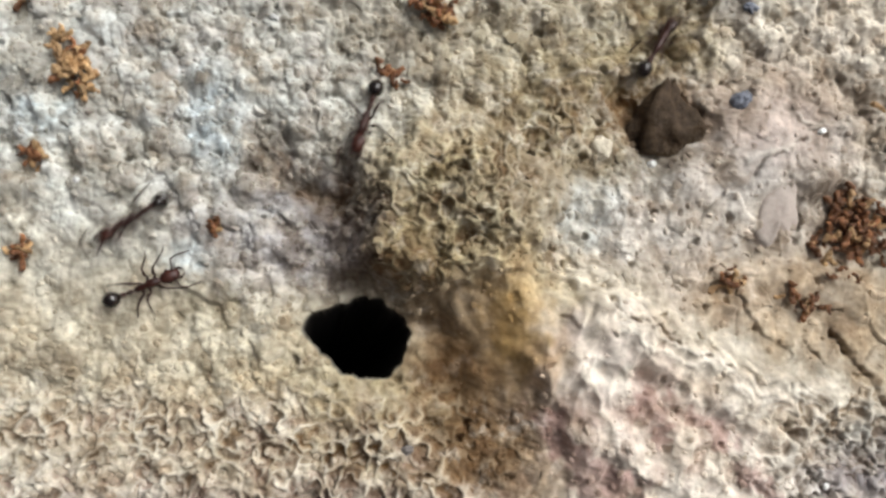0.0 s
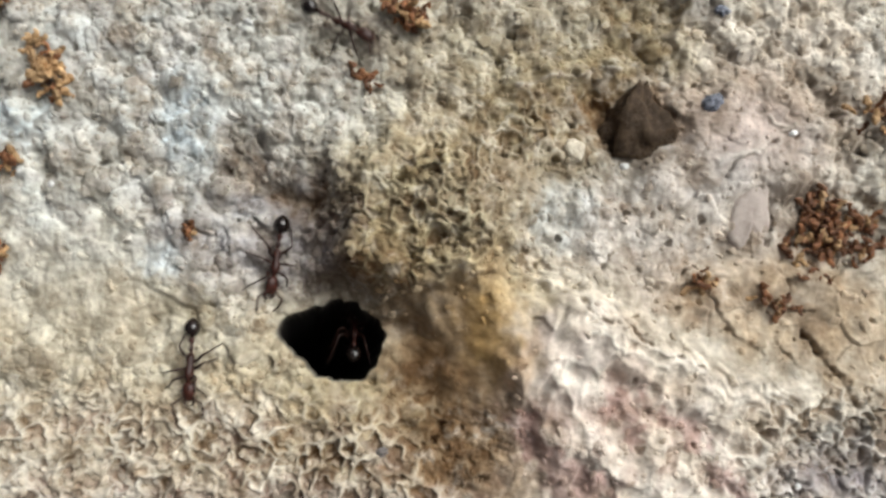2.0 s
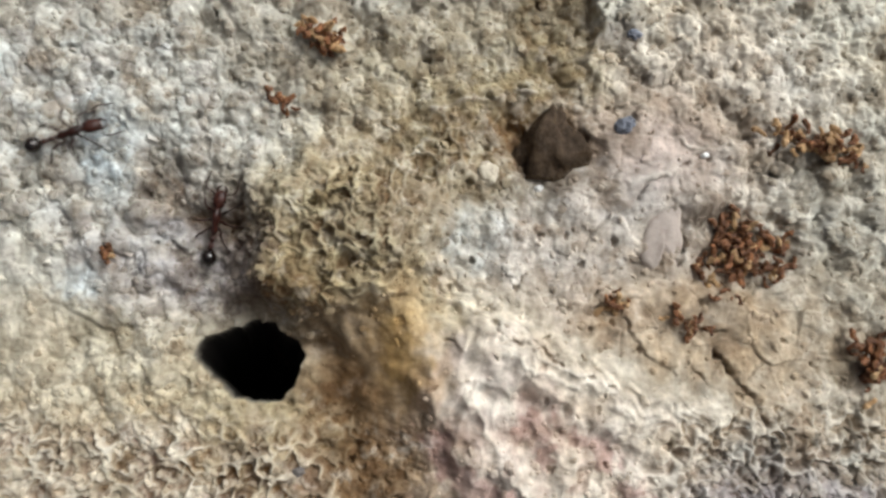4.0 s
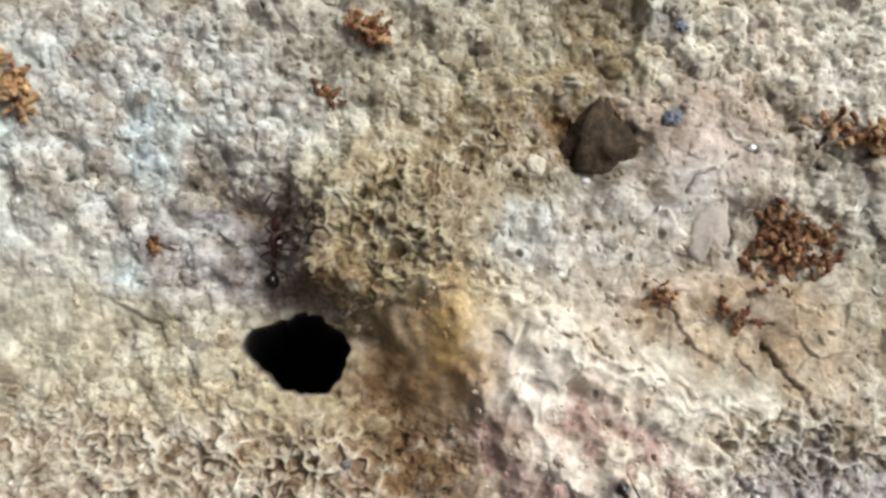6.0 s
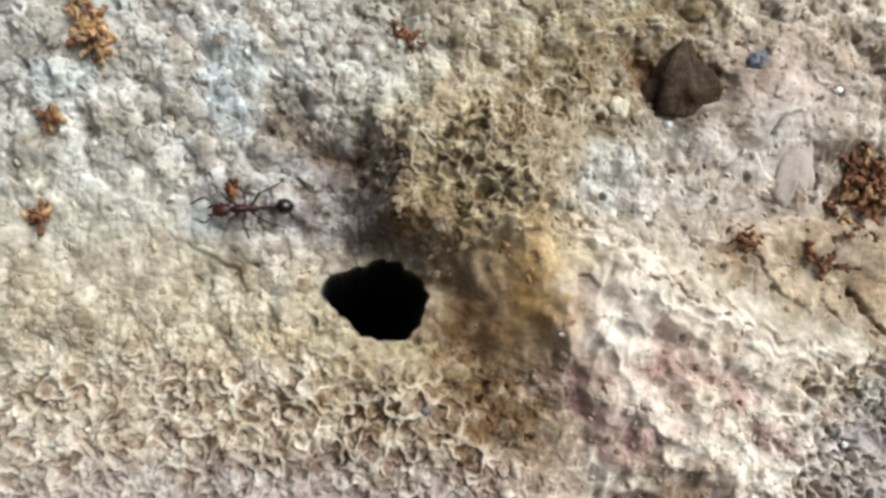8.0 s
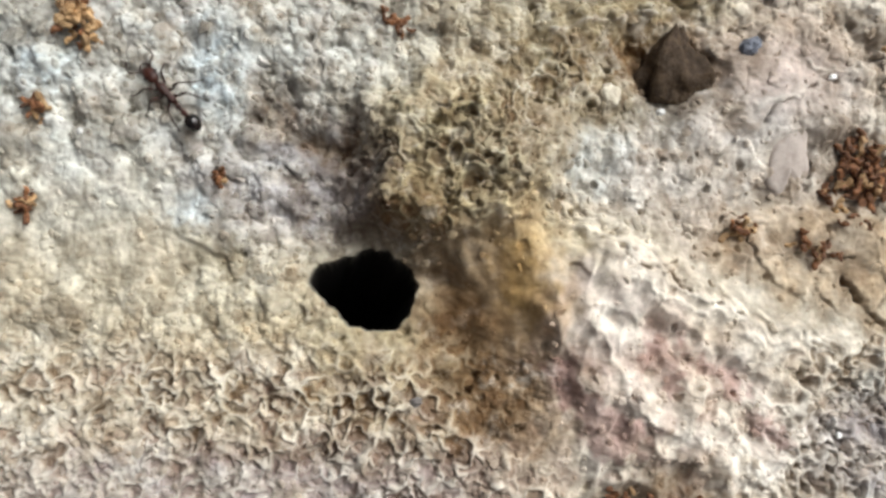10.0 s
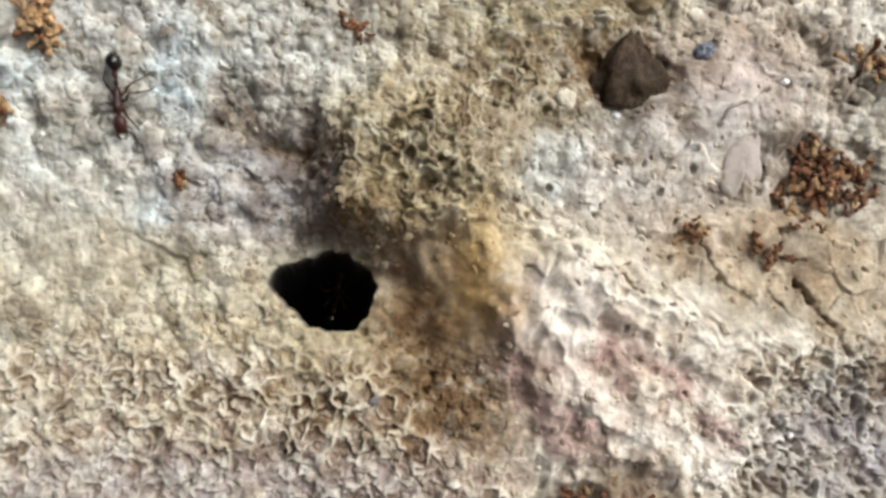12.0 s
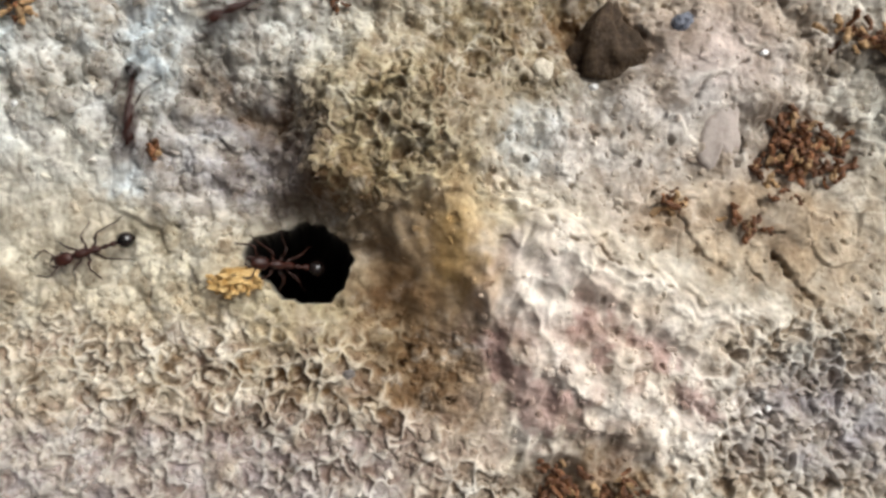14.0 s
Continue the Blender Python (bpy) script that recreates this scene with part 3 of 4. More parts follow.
    # Brown earth, plus shade painted on the ridge face, mound flank and hole surrounds.
    amt["umber"] = np.clip(0.4 * oval(wx, wy, 1.9, -3.66, 2.7, 3.3, 20, 1.3) + 0.15 * oval(wx, wy, -1.2, 1.2, 4.6, 1.9, -20, 1.2) + 0.42 * oval(wx, wy, -0.6, -4.5, 2.3, 3.0, 0, 1.2) + 0.3 * oval(wx, wy, 3.2, -11.0, 2.6, 4.6, 0, 1.2) + 0.38 * oval(wx, wy, 0.6, -9.6, 2.6, 4.4, 0, 1.2) + 0.2 * oval(wx, wy, -5.5, -9.6, 4.5, 2.6, 0, 1.2) + 0.35 * oval(wx, wy, -4.6, 3.4, 2.0, 3.6, 15, 1.2) + 0.25 * oval(wx, wy, 1.53, -7.63, 3.2, 4.0, 0, 1.2) + 0.15 * oval(wx, wy, 2.52, -8.30, 2.4, 3.0, 20, 1.3)
                           + 0.42 * flaky(x, y) * step(-0.1, 0.5, fractal(0.5 * x + 0.2 * y, 1.1 * y - 0.3 * x, 2.4, 111, 2) + 0.3 * oval(wx, wy, 1.60, 4.37, 4, 2, -10, 1.2) - 0.25 * oval(wx, wy, -2.44, 6.77, 4, 2, 20, 1.2)) + 0.5 * oval(wx, wy, 6.68, -8.16, 2.2, 1.3, -10, 1.1)
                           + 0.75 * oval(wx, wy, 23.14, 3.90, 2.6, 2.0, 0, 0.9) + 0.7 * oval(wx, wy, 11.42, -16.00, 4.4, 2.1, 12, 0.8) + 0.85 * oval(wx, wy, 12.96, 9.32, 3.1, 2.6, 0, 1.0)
                           + 0.3 * oval(wx, wy, 20.32, -1.29, 4, 0.9, -5, 1.3) + 0.32 * oval(wx, wy, 20.8, -1.6, 7, 3.2, -18, 1.2) * step(0.0, 0.45, fractal(x, y, 1.6, 151, 3)) + 0.25 * oval(wx, wy, -7.99, 4.43, 3.6, 2.4, -25, 1.4) + 0.3 * block * fleck + 0.08 * block + 0.4 * oval(wx, wy, 7.5, 8.6, 6, 3.6, 0, 1.3) * fleck  + 0.45 * oval(wx, wy, -6.45, -8.73, 0.9, 0.8, 0, 1.2)
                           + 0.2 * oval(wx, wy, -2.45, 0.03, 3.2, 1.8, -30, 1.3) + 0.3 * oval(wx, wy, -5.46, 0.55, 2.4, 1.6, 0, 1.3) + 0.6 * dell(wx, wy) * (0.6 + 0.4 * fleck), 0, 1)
    amt["slate"] = np.clip(0.8 * oval(wx, wy, 26.5, -12.6, 6.0, 3.2, 0, 1.2) * (0.4 + 0.7 * blot)  + 0.55 * oval(wx, wy, -12.90, -16.2, 15, 3.6, 0, 1.2) * (0.3 + 0.8 * blot)
                           + 0.3 * oval(wx, wy, 17.15, 15.71, 1.4, 1.2, 0, 1.2) + 0.65 * oval(wx, wy, -9.4, 3.4, 4.6, 3.8, 0, 1.3), 0, 1)
    amt["bluish"] = np.clip(0.5 * oval(wx, wy, -17.99, 10.4, 13, 8, 0, 1.2) + 0.7 * oval(wx, wy, -13.25, 9.21, 1.4, 2.4, 20, 1.1) + 0.55 * oval(wx, wy, -23.06, 9.96, 1.8, 1.6, 0, 1.1) + 0.6 * oval(wx, wy, -14.86, 1.45, 1.8, 0.8, 10, 1.2)
                            + 0.35 * oval(wx, wy, 15.5, 4.5, 7, 3.6, 0, 1.3) + 0.5 * oval(wx, wy, 8.33, 3.99, 1.8, 1.6, 0, 1.2) + 0.4 * oval(wx, wy, 27.54, 15.47, 1.5, 3, 0, 1.2), 0, 1)
    ru, rv = 0.87 * x - 0.5 * y, 0.5 * x + 0.87 * y
    stain = step(0.0, 0.5, fractal(ru, 0.6 * rv, 2.0, 141, 3))
    amt["plum"] = np.clip(sum(0.85 * oval(wx, wy, px, py, 0.85 * rx, 0.85 * ry, -40, 0.8) for px, py, rx, ry in
                              ((11.7, -7.0, 0.9, 1.1), (13.8, -7.8, 1.1, 0.8), (15.8, -8.8, 1.3, 0.9), (18.2, -11.2, 1.6, 0.8), (6.6, -8.8, 2.2, 0.9), (9.2, -11.6, 2.6, 1.3), (11.9, -8.6, 0.8, 0.6)))
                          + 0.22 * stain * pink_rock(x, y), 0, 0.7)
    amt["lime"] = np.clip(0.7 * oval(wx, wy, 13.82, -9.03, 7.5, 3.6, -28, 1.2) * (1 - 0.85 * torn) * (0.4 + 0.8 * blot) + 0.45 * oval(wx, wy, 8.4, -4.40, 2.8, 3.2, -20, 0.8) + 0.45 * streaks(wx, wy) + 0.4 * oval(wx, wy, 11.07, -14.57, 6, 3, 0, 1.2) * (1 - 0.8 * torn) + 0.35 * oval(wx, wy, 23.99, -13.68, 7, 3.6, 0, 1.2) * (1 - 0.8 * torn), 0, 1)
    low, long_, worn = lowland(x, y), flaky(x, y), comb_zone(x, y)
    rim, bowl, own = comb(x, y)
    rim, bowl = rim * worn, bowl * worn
    saddle = oval(wx, wy, 5.4, -0.1, 3.6, 1.9, -25, 0.9)
    flank = oval(wx, wy, 3.6, 4.4, 3.8, 3.2, 0, 1.2)
    for k in ("umber", "loam", "olive"):
        amt[k] = amt[k] * (1 - 0.8 * saddle) * (1 - 0.35 * flank)
    amt["khaki"] = np.clip(amt["khaki"] * (1 - 0.5 * saddle) + 0.25 * saddle, 0, 1)
    amt["sand"] = np.clip(amt["sand"] + 0.6 * saddle, 0, 1)
    # Paler minerals held back so the dell's painted shade stays dark.
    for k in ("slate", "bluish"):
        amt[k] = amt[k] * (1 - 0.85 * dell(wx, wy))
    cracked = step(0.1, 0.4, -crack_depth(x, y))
    # Hollow floors darkened brown: bare earth, and pit shade painted into the colour.
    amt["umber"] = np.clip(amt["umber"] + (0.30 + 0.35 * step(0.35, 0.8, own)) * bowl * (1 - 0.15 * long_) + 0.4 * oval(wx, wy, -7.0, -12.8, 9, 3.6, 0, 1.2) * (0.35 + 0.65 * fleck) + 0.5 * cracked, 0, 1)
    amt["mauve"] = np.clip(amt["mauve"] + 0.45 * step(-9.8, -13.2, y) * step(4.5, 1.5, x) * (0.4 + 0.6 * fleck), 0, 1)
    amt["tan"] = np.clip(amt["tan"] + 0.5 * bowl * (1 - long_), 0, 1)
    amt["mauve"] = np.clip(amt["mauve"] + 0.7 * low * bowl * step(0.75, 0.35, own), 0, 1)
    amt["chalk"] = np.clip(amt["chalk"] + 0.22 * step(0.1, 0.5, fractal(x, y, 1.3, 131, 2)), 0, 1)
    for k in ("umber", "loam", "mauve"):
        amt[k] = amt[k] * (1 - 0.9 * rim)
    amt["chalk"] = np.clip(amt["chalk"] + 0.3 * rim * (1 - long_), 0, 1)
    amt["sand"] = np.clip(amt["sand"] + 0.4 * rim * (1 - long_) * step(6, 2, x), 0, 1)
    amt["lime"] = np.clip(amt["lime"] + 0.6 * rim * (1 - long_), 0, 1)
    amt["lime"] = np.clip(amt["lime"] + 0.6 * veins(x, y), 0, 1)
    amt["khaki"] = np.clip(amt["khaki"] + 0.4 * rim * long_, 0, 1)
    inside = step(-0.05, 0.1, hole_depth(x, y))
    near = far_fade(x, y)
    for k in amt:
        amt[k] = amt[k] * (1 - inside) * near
    # Darkness down the shaft is painted in as a near-black colour.
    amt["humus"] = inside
    k = np.minimum(1, roughness(x, y) + 0.15)
    amt["tone"] = 0.5 + near * (k * 0.8 * (beads(x, y)[1] - 0.5) * (1 - 0.7 * worn) * (1 - 0.5 * slabby(x, y)) * (1 - 0.7 * pink_rock(x, y)) + 0.3 * slabby(x, y) * (slabs(x, y)[2] - 0.5))
    amt["coarse"] = np.clip(roughness(x, y), 0.1, 1) * (1 - inside) * (1 - 0.5 * pink_rock(x, y))
    return amt


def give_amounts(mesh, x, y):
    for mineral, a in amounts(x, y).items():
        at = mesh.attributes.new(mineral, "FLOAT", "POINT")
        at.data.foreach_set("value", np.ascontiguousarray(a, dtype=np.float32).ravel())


# ---- the ground: one sheet, fine where it is seen, wide to the horizon ----


def spread(lo, hi, fine, reach=60000.0, grow=1.32):
    mid = np.arange(lo, hi + fine / 2, fine)
    out = [fine * 2]
    while sum(out) < reach:
        out.append(out[-1] * grow)
    more = np.cumsum(out)
    return np.concatenate([lo - more[::-1], mid, hi + more])


def sheet_mesh(name, verts, faces, mat, shade_smooth=True):
    me = bpy.data.meshes.new(name)
    size = faces.shape[1]
    me.vertices.add(len(verts))
    me.vertices.foreach_set("co", np.ascontiguousarray(verts * MM, dtype=np.float32).ravel())
    me.loops.add(faces.size)
    me.loops.foreach_set("vertex_index", np.ascontiguousarray(faces, dtype=np.int32).ravel())
    me.polygons.add(len(faces))
    me.polygons.foreach_set("loop_start", np.arange(0, faces.size, size, dtype=np.int32))
    me.polygons.foreach_set("use_smooth", np.full(len(faces), shade_smooth))
    me.update(calc_edges=True)
    me.materials.append(mat)
    return me


def make_ground():
    xs, ys = spread(-29.0, 35.0, 0.08), spread(-21.0, 19.5, 0.08)
    x, y = np.meshgrid(xs, ys)
    z = ground_height(x, y)
    # the nest shaft runs down and away under the mound
    s = np.clip(hole_depth(x, y), 0, None)
    f = step(0.0, 1.0, s / 1.5)
    deep = 26 * (1 - np.exp(-(s / 0.55) ** 1.6)) + 4 * f
    drift = np.clip(deep - 1.0, 0, None)
    px, py = x - 0.21 * drift, y - 0.24 * drift
    verts = np.stack([px, py, z - deep], -1).reshape(-1, 3)
    w = len(xs)
    i = (np.arange(len(ys) - 1)[:, None] * w + np.arange(w - 1)[None, :]).ravel()
    me = sheet_mesh("ground", verts, np.stack([i, i + 1, i + w + 1, i + w], -1), EARTH)
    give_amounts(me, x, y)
    return tagged(new("ground", me), "pale limy earth crust, crumbly and pitted, round an ant nest entrance", "ground", kind="structure")


ground = make_ground()

# ---- building blocks ----


def part(name, bm, mat, parent, label="", shade_smooth=True):
    """Links a bmesh (in millimetres) as one mesh object under a thing or a part."""
    bmesh.ops.scale(bm, vec=(MM, MM, MM), verts=bm.verts)
    me = bpy.data.meshes.new(name)
    bm.to_mesh(me)
    bm.free()
    for p in me.polygons:
        p.use_smooth = shade_smooth
    me.materials.append(mat)
    ob = new(name, me)
    ob.parent = parent
    if label:
        tagged(ob, label)
    return ob


def lump(radii, detail=2, rough=0.12, size=0.7, seed=0.0, flat=0.0):
    """A rounded, uneven stone or crumb."""
    bm = bmesh.new()
    bmesh.ops.create_icosphere(bm, subdivisions=detail, radius=1.0)
    for v in bm.verts:
        d = v.co.normalized()
        k = 1 + rough * noise.noise(d / size + Vector((seed * 7.3, seed * 3.1, seed))) + 0.5 * rough * noise.noise(d * 2.6 / size + Vector((seed, 5.0, seed * 2.2)))
        v.co = Vector((d.x * radii[0] * k, d.y * radii[1] * k, d.z * radii[2] * k))
        if flat and v.co.z < -flat * radii[2]:
            v.co.z = -flat * radii[2]
    return bm


def tube(pts, radii, sides=7, bm=None):
    """A tapering, bent rod with rounded ends."""
    bm = bm or bmesh.new()
    pts = [Vector(p) for p in pts]
    rings = []
    for k, (p, r) in enumerate(zip(pts, radii)):
        way = (pts[min(k + 1, len(pts) - 1)] - pts[max(k - 1, 0)]).normalized()
        u = way.cross(Vector((0.13, 0.21, 0.97))).normalized()
        w = way.cross(u)
        rings.append([bm.verts.new(p + r * (math.cos(2 * math.pi * s / sides) * u + math.sin(2 * math.pi * s / sides) * w)) for s in range(sides)])
    for a, b in zip(rings, rings[1:]):
        for s in range(sides):
            bm.faces.new((a[s], a[(s + 1) % sides], b[(s + 1) % sides], b[s]))
    for ring, p, sign in ((rings[0], pts[0] - (pts[1] - pts[0]).normalized() * radii[0] * 0.7, -1), (rings[-1], pts[-1] + (pts[-1] - pts[-2]).normalized() * radii[-1] * 0.7, 1)):
        tip = bm.verts.new(p)
        for s in range(sides):
            bm.faces.new((ring[(s + 1) % sides], ring[s], tip) if sign < 0 else (ring[s], ring[(s + 1) % sides], tip))
    bmesh.ops.recalc_face_normals(bm, faces=bm.faces)
    return bm


def turned(profile, sides=14, squash=1.0):
    """A body turned round the x axis from (x, radius, height) rings, ends closed."""
    bm = bmesh.new()
    rings = [[bm.verts.new((x, r * math.cos(2 * math.pi * s / sides), h + squash * r * math.sin(2 * math.pi * s / sides))) for s in range(sides)] for x, r, h in profile]
    for a, b in zip(rings, rings[1:]):
        for s in range(sides):
            bm.faces.new((a[s], a[(s + 1) % sides], b[(s + 1) % sides], b[s]))
    bm.faces.new(rings[0]), bm.faces.new(rings[-1])
    bmesh.ops.recalc_face_normals(bm, faces=bm.faces)
    return bm


# ---- ants ----
COXAE = ((0.42, 0.16), (0.08, 0.19), (-0.26, 0.17))


def make_ant():
    """A worker ant, 5 mm long, standing at its own origin and facing +x."""
    ant = new("ant")
    tagged(ant, "red-brown worker ant with a glossy black gaster, walking on the crust", "ant", "worker ants at the nest entrance")
    part("gaster", turned([(-2.38, 0.02, 0.76), (-2.33, 0.14, 0.77), (-2.18, 0.31, 0.79), (-1.98, 0.40, 0.81), (-1.76, 0.40, 0.82), (-1.58, 0.30, 0.8), (-1.46, 0.16, 0.77), (-1.42, 0.08, 0.76)], 16, 0.95),
         CHITIN_BLACK, ant, "glossy black gaster")
    part("petiole", turned([(-1.46, 0.06, 0.76), (-1.36, 0.12, 0.79), (-1.24, 0.15, 0.82), (-1.14, 0.10, 0.77), (-1.02, 0.07, 0.75), (-0.9, 0.13, 0.82), (-0.8, 0.12, 0.81), (-0.68, 0.06, 0.75), (-0.6, 0.06, 0.74)], 10, 1.2), CHITIN_RED, ant)
    part("thorax", turned([(-0.66, 0.08, 0.75), (-0.52, 0.17, 0.78), (-0.3, 0.19, 0.82), (-0.1, 0.16, 0.82), (0.1, 0.20, 0.87), (0.34, 0.24, 0.9), (0.56, 0.19, 0.88), (0.72, 0.11, 0.86), (0.8, 0.08, 0.86)], 14, 1.1),
         CHITIN_RED, ant, "red-brown waisted thorax")
    head = part("head", turned([(0.74, 0.08, 0.84), (0.8, 0.21, 0.84), (0.94, 0.30, 0.84), (1.18, 0.335, 0.82), (1.42, 0.31, 0.78), (1.6, 0.23, 0.74), (1.68, 0.11, 0.72)], 16, 0.72), CHITIN_RED, ant, "dark red-brown head")
    for s in (1, -1):
        part("mandible", tube([(1.52, 0.2 * s, 0.72), (1.72, 0.24 * s, 0.68), (1.88, 0.13 * s, 0.65), (1.93, 0.02 * s, 0.64)], [0.07, 0.08, 0.05, 0.02], 6), CHITIN_LEG, head)
        part("eye", lump2(1.16, 0.33 * s, 0.90, 0.075), CHITIN_BLACK, head)
        feeler = part("antenna", tube([(0, 0, 0), (0.24, 0.28 * s, 0.14), (0.38, 0.52 * s, 0.17), (0.66, 0.54 * s, 0.08), (1.0, 0.44 * s, -0.1), (1.25, 0.38 * s, -0.24)], [0.05, 0.04, 0.048, 0.046, 0.05, 0.035], 6), CHITIN_LEG, head)
        feeler.location = Vector((1.4, 0.16 * s, 0.86)) * MM
    for s in (1, -1):
        for k, (cx, cy) in enumerate(COXAE):
            way = radians((48, 96, 138)[k] * s)
            far, mid, foot = (1.3, 1.28, 1.6)[k], (0.62, 0.64, 0.78)[k], (0.3, 0.3, 0.36)[k]
            u = Vector((math.cos(way), math.sin(way), 0))
            bend = Vector((math.cos(way + 0.22 * s * (k - 0.6)), math.sin(way + 0.22 * s * (k - 0.6)), 0))
            bm = tube([(0, 0, 0), u * 0.22 + Vector((0, 0, -0.14)), u * mid * 0.55 + Vector((0, 0, 0.22)), u * mid + Vector((0, 0, 0.34)),
                       u * mid + bend * (far - mid) * 0.6 + Vector((0, 0, -0.28)), u * mid + bend * (far - mid) + Vector((0, 0, -0.66)), u * mid + bend * (far - mid + foot) + Vector((0, 0, -0.73))],
                      [0.09, 0.06, 0.078, 0.045, 0.046, 0.028, 0.018], 7)
            leg = part("leg", bm, CHITIN_LEG, ant)
            leg.location = Vector((cx, cy * s, 0.74)) * MM
    for ob in ant.children_recursive:
        ob.data.transform(Matrix.Scale(1.17, 4))
        ob.location = ob.location * 1.17
    return ant


def lump2(x, y, z, r):
    bm = lump((r, r, r), 1, 0.0)
    bmesh.ops.translate(bm, vec=(x, y, z), verts=bm.verts)
    return bm


def stand_table():
    """Heights on which ants' feet rest: the large forms on a half-millimetre grid."""
    gx, gy = np.meshgrid(np.arange(-60, 70.1, 0.5), np.arange(-50, 50.1, 0.5))
    return body_height(gx, gy) + 0.12


STAND = stand_table()


def stand_height(x, y):
    u, v = min(max((x + 60) / 0.5, 0), STAND.shape[1] - 1.01), min(max((y + 50) / 0.5, 0), STAND.shape[0] - 1.01)
    i, j = int(u), int(v)
    f, g = u - i, v - j
    return float((STAND[j, i] * (1 - f) + STAND[j, i + 1] * f) * (1 - g) + (STAND[j + 1, i] * (1 - f) + STAND[j + 1, i + 1] * f) * g)


def stance(x, y, heading, z=None, pitch=None):
    c, s = math.cos(radians(heading)), math.sin(radians(heading))
    front, back = stand_height(x + 1.3 * c, y + 1.3 * s), stand_height(x - 1.3 * c, y - 1.3 * s)
    right, left = stand_height(x + 1.0 * s, y - 1.0 * c), stand_height(x - 1.0 * s, y + 1.0 * c)
    high = (front + back + right + left) / 4 if z is None else z
    tip = -math.degrees(math.atan2(front - back, 2.6)) if pitch is None else -pitch
    lean = math.degrees(math.atan2(left - right, 2.0)) if z is None else 0
    return pose(x * MM, y * MM, high * MM, 0, 0, heading) @ pose(0, 0, 0, max(-40, min(40, lean)), max(-80, min(80, tip)), 0)


def glide(track, every=0.1):
    """Rows at even steps through the given (t, x, y, heading[, z, pitch]) stations."""
    rows, t = [], 0.0
    while t < 14.0001:
        k = max([i for i, st in enumerate(track) if st[0] <= t + 1e-6] or [0])
        a, b = track[k], track[min(k + 1, len(track) - 1)]
        f = 0 if b[0] <= a[0] else max(0, min(1, (t - a[0]) / (b[0] - a[0])))
        turn = (b[3] - a[3] + 180) % 360 - 180
        x, y, h = a[1] + f * (b[1] - a[1]), a[2] + f * (b[2] - a[2]), a[3] + f * turn
        za, zb = (st[4] if len(st) > 4 else None for st in (a, b))
        if za is None and zb is None:
            z = pitch = None
        else:
            ends = [(st[4], st[5]) if len(st) > 4 else (stand_height(st[1], st[2]), 0.0) for st in (a, b)]
            z, pitch = ends[0][0] + f * (ends[1][0] - ends[0][0]), ends[0][1] + f * (ends[1][1] - ends[0][1])
        rows.append((round(t, 3), x, y, h, z, pitch))
        t += every
    return rows


def march(ant, track, seed):
    """Keys an ant along its track, its legs in an alternating tripod gait at the pace that it goes."""
    rows = glide(track)
    walk(ant, [(r[0], stance(*r[1:])) for r in rows])
    rnd = random.Random(seed)
    legs = [o for o in ant.children if o.name.startswith("leg")]
    feelers = [o for h in ant.children if h.name.startswith("head") for o in h.children if o.name.startswith("antenna")]
    phase, swings = rnd.uniform(0, 6), []
    for k, r in enumerate(rows):
        b = rows[min(k + 1, len(rows) - 1)]
        pace = math.hypot(b[1] - r[1], b[2] - r[2]) + abs((b[3] - r[3] + 180) % 360 - 180) * 0.02
        phase += min(2.4, 0.15 + pace * 2.2)
        if k in (0, len(rows) - 1) or (abs(r[1]) < 36 and abs(r[2]) < 24 and (r[4] is None or r[4] > -6)):
            swings.append((r[0], phase, min(1.0, 0.25 + pace)))
    for k, leg in enumerate(sorted(legs, key=lambda o: o.name)):
        side, pair = (1, k) if k < 3 else (-1, k - 3)
        off = math.pi * ((pair + (side < 0)) % 2)
        base = leg.location.copy()
        walk(leg, [(t, pose(base.x, base.y, base.z, 9 * a * side * max(0, math.cos(p + off)), 0, 20 * a * side * math.sin(p + off))) for t, p, a in swings])
    for s, feeler in zip((1, -1), feelers):
        base = feeler.location.copy()
        walk(feeler, [(t, pose(base.x, base.y, base.z, 0, 8 * math.sin(p * 0.7 + s), 14 * math.sin(p * 0.9 + s * 1.3))) for t, p, a in swings[:-1:2] + swings[-1:]])


# ---- stones, flakes and litter ----


def sit(x, y, up=0.0):
    a = np.linspace(0, 2 * np.pi, 8, endpoint=False)
    return float(np.mean(ground_height(x + 0.5 * np.cos(a), y + 0.5 * np.sin(a)))) + up


def make_stone(name, label, x, y, radii, mat, seed, sink=0.3, turn=0, tilt=0, rough=0.34, detail=3, peaked=0.0):
    bm = lump(radii, detail, rough, 0.55, seed)
    for v in bm.verts:
        v.co.x *= 1 - peaked * v.co.y / radii[1]
        v.co.y = max(v.co.y, -radii[1] * (1 - 0.6 * peaked))
    ob = part(name, bm, mat, None, "", detail > 3)
    ob.matrix_basis = pose(x * MM, y * MM, (sit(x, y) + radii[2] * (1 - 2 * sink)) * MM, tilt, 0, turn)
    return tagged(ob, label, "stone")


make_stone("pebble", "dark brown rounded pebble lodged in a pit of the crust", 13.15, 9.25, (2.1, 2.45, 1.35), DARK_STONE, 3.0, 0.4, -6, 8, 0.4, 4, 0.42)
make_stone("pebble", "small blue-grey pebble half sunk in pale crust", 17.42, 10.56, (0.68, 0.5, 0.45), BLUE_STONE, 5.0, 0.42, 32)
make_stone("pebble", "small cream pebble on the crust beside a pit", 9.22, 7.74, (0.62, 0.68, 0.5), PALE_STONE, 7.0, 0.42, 20)
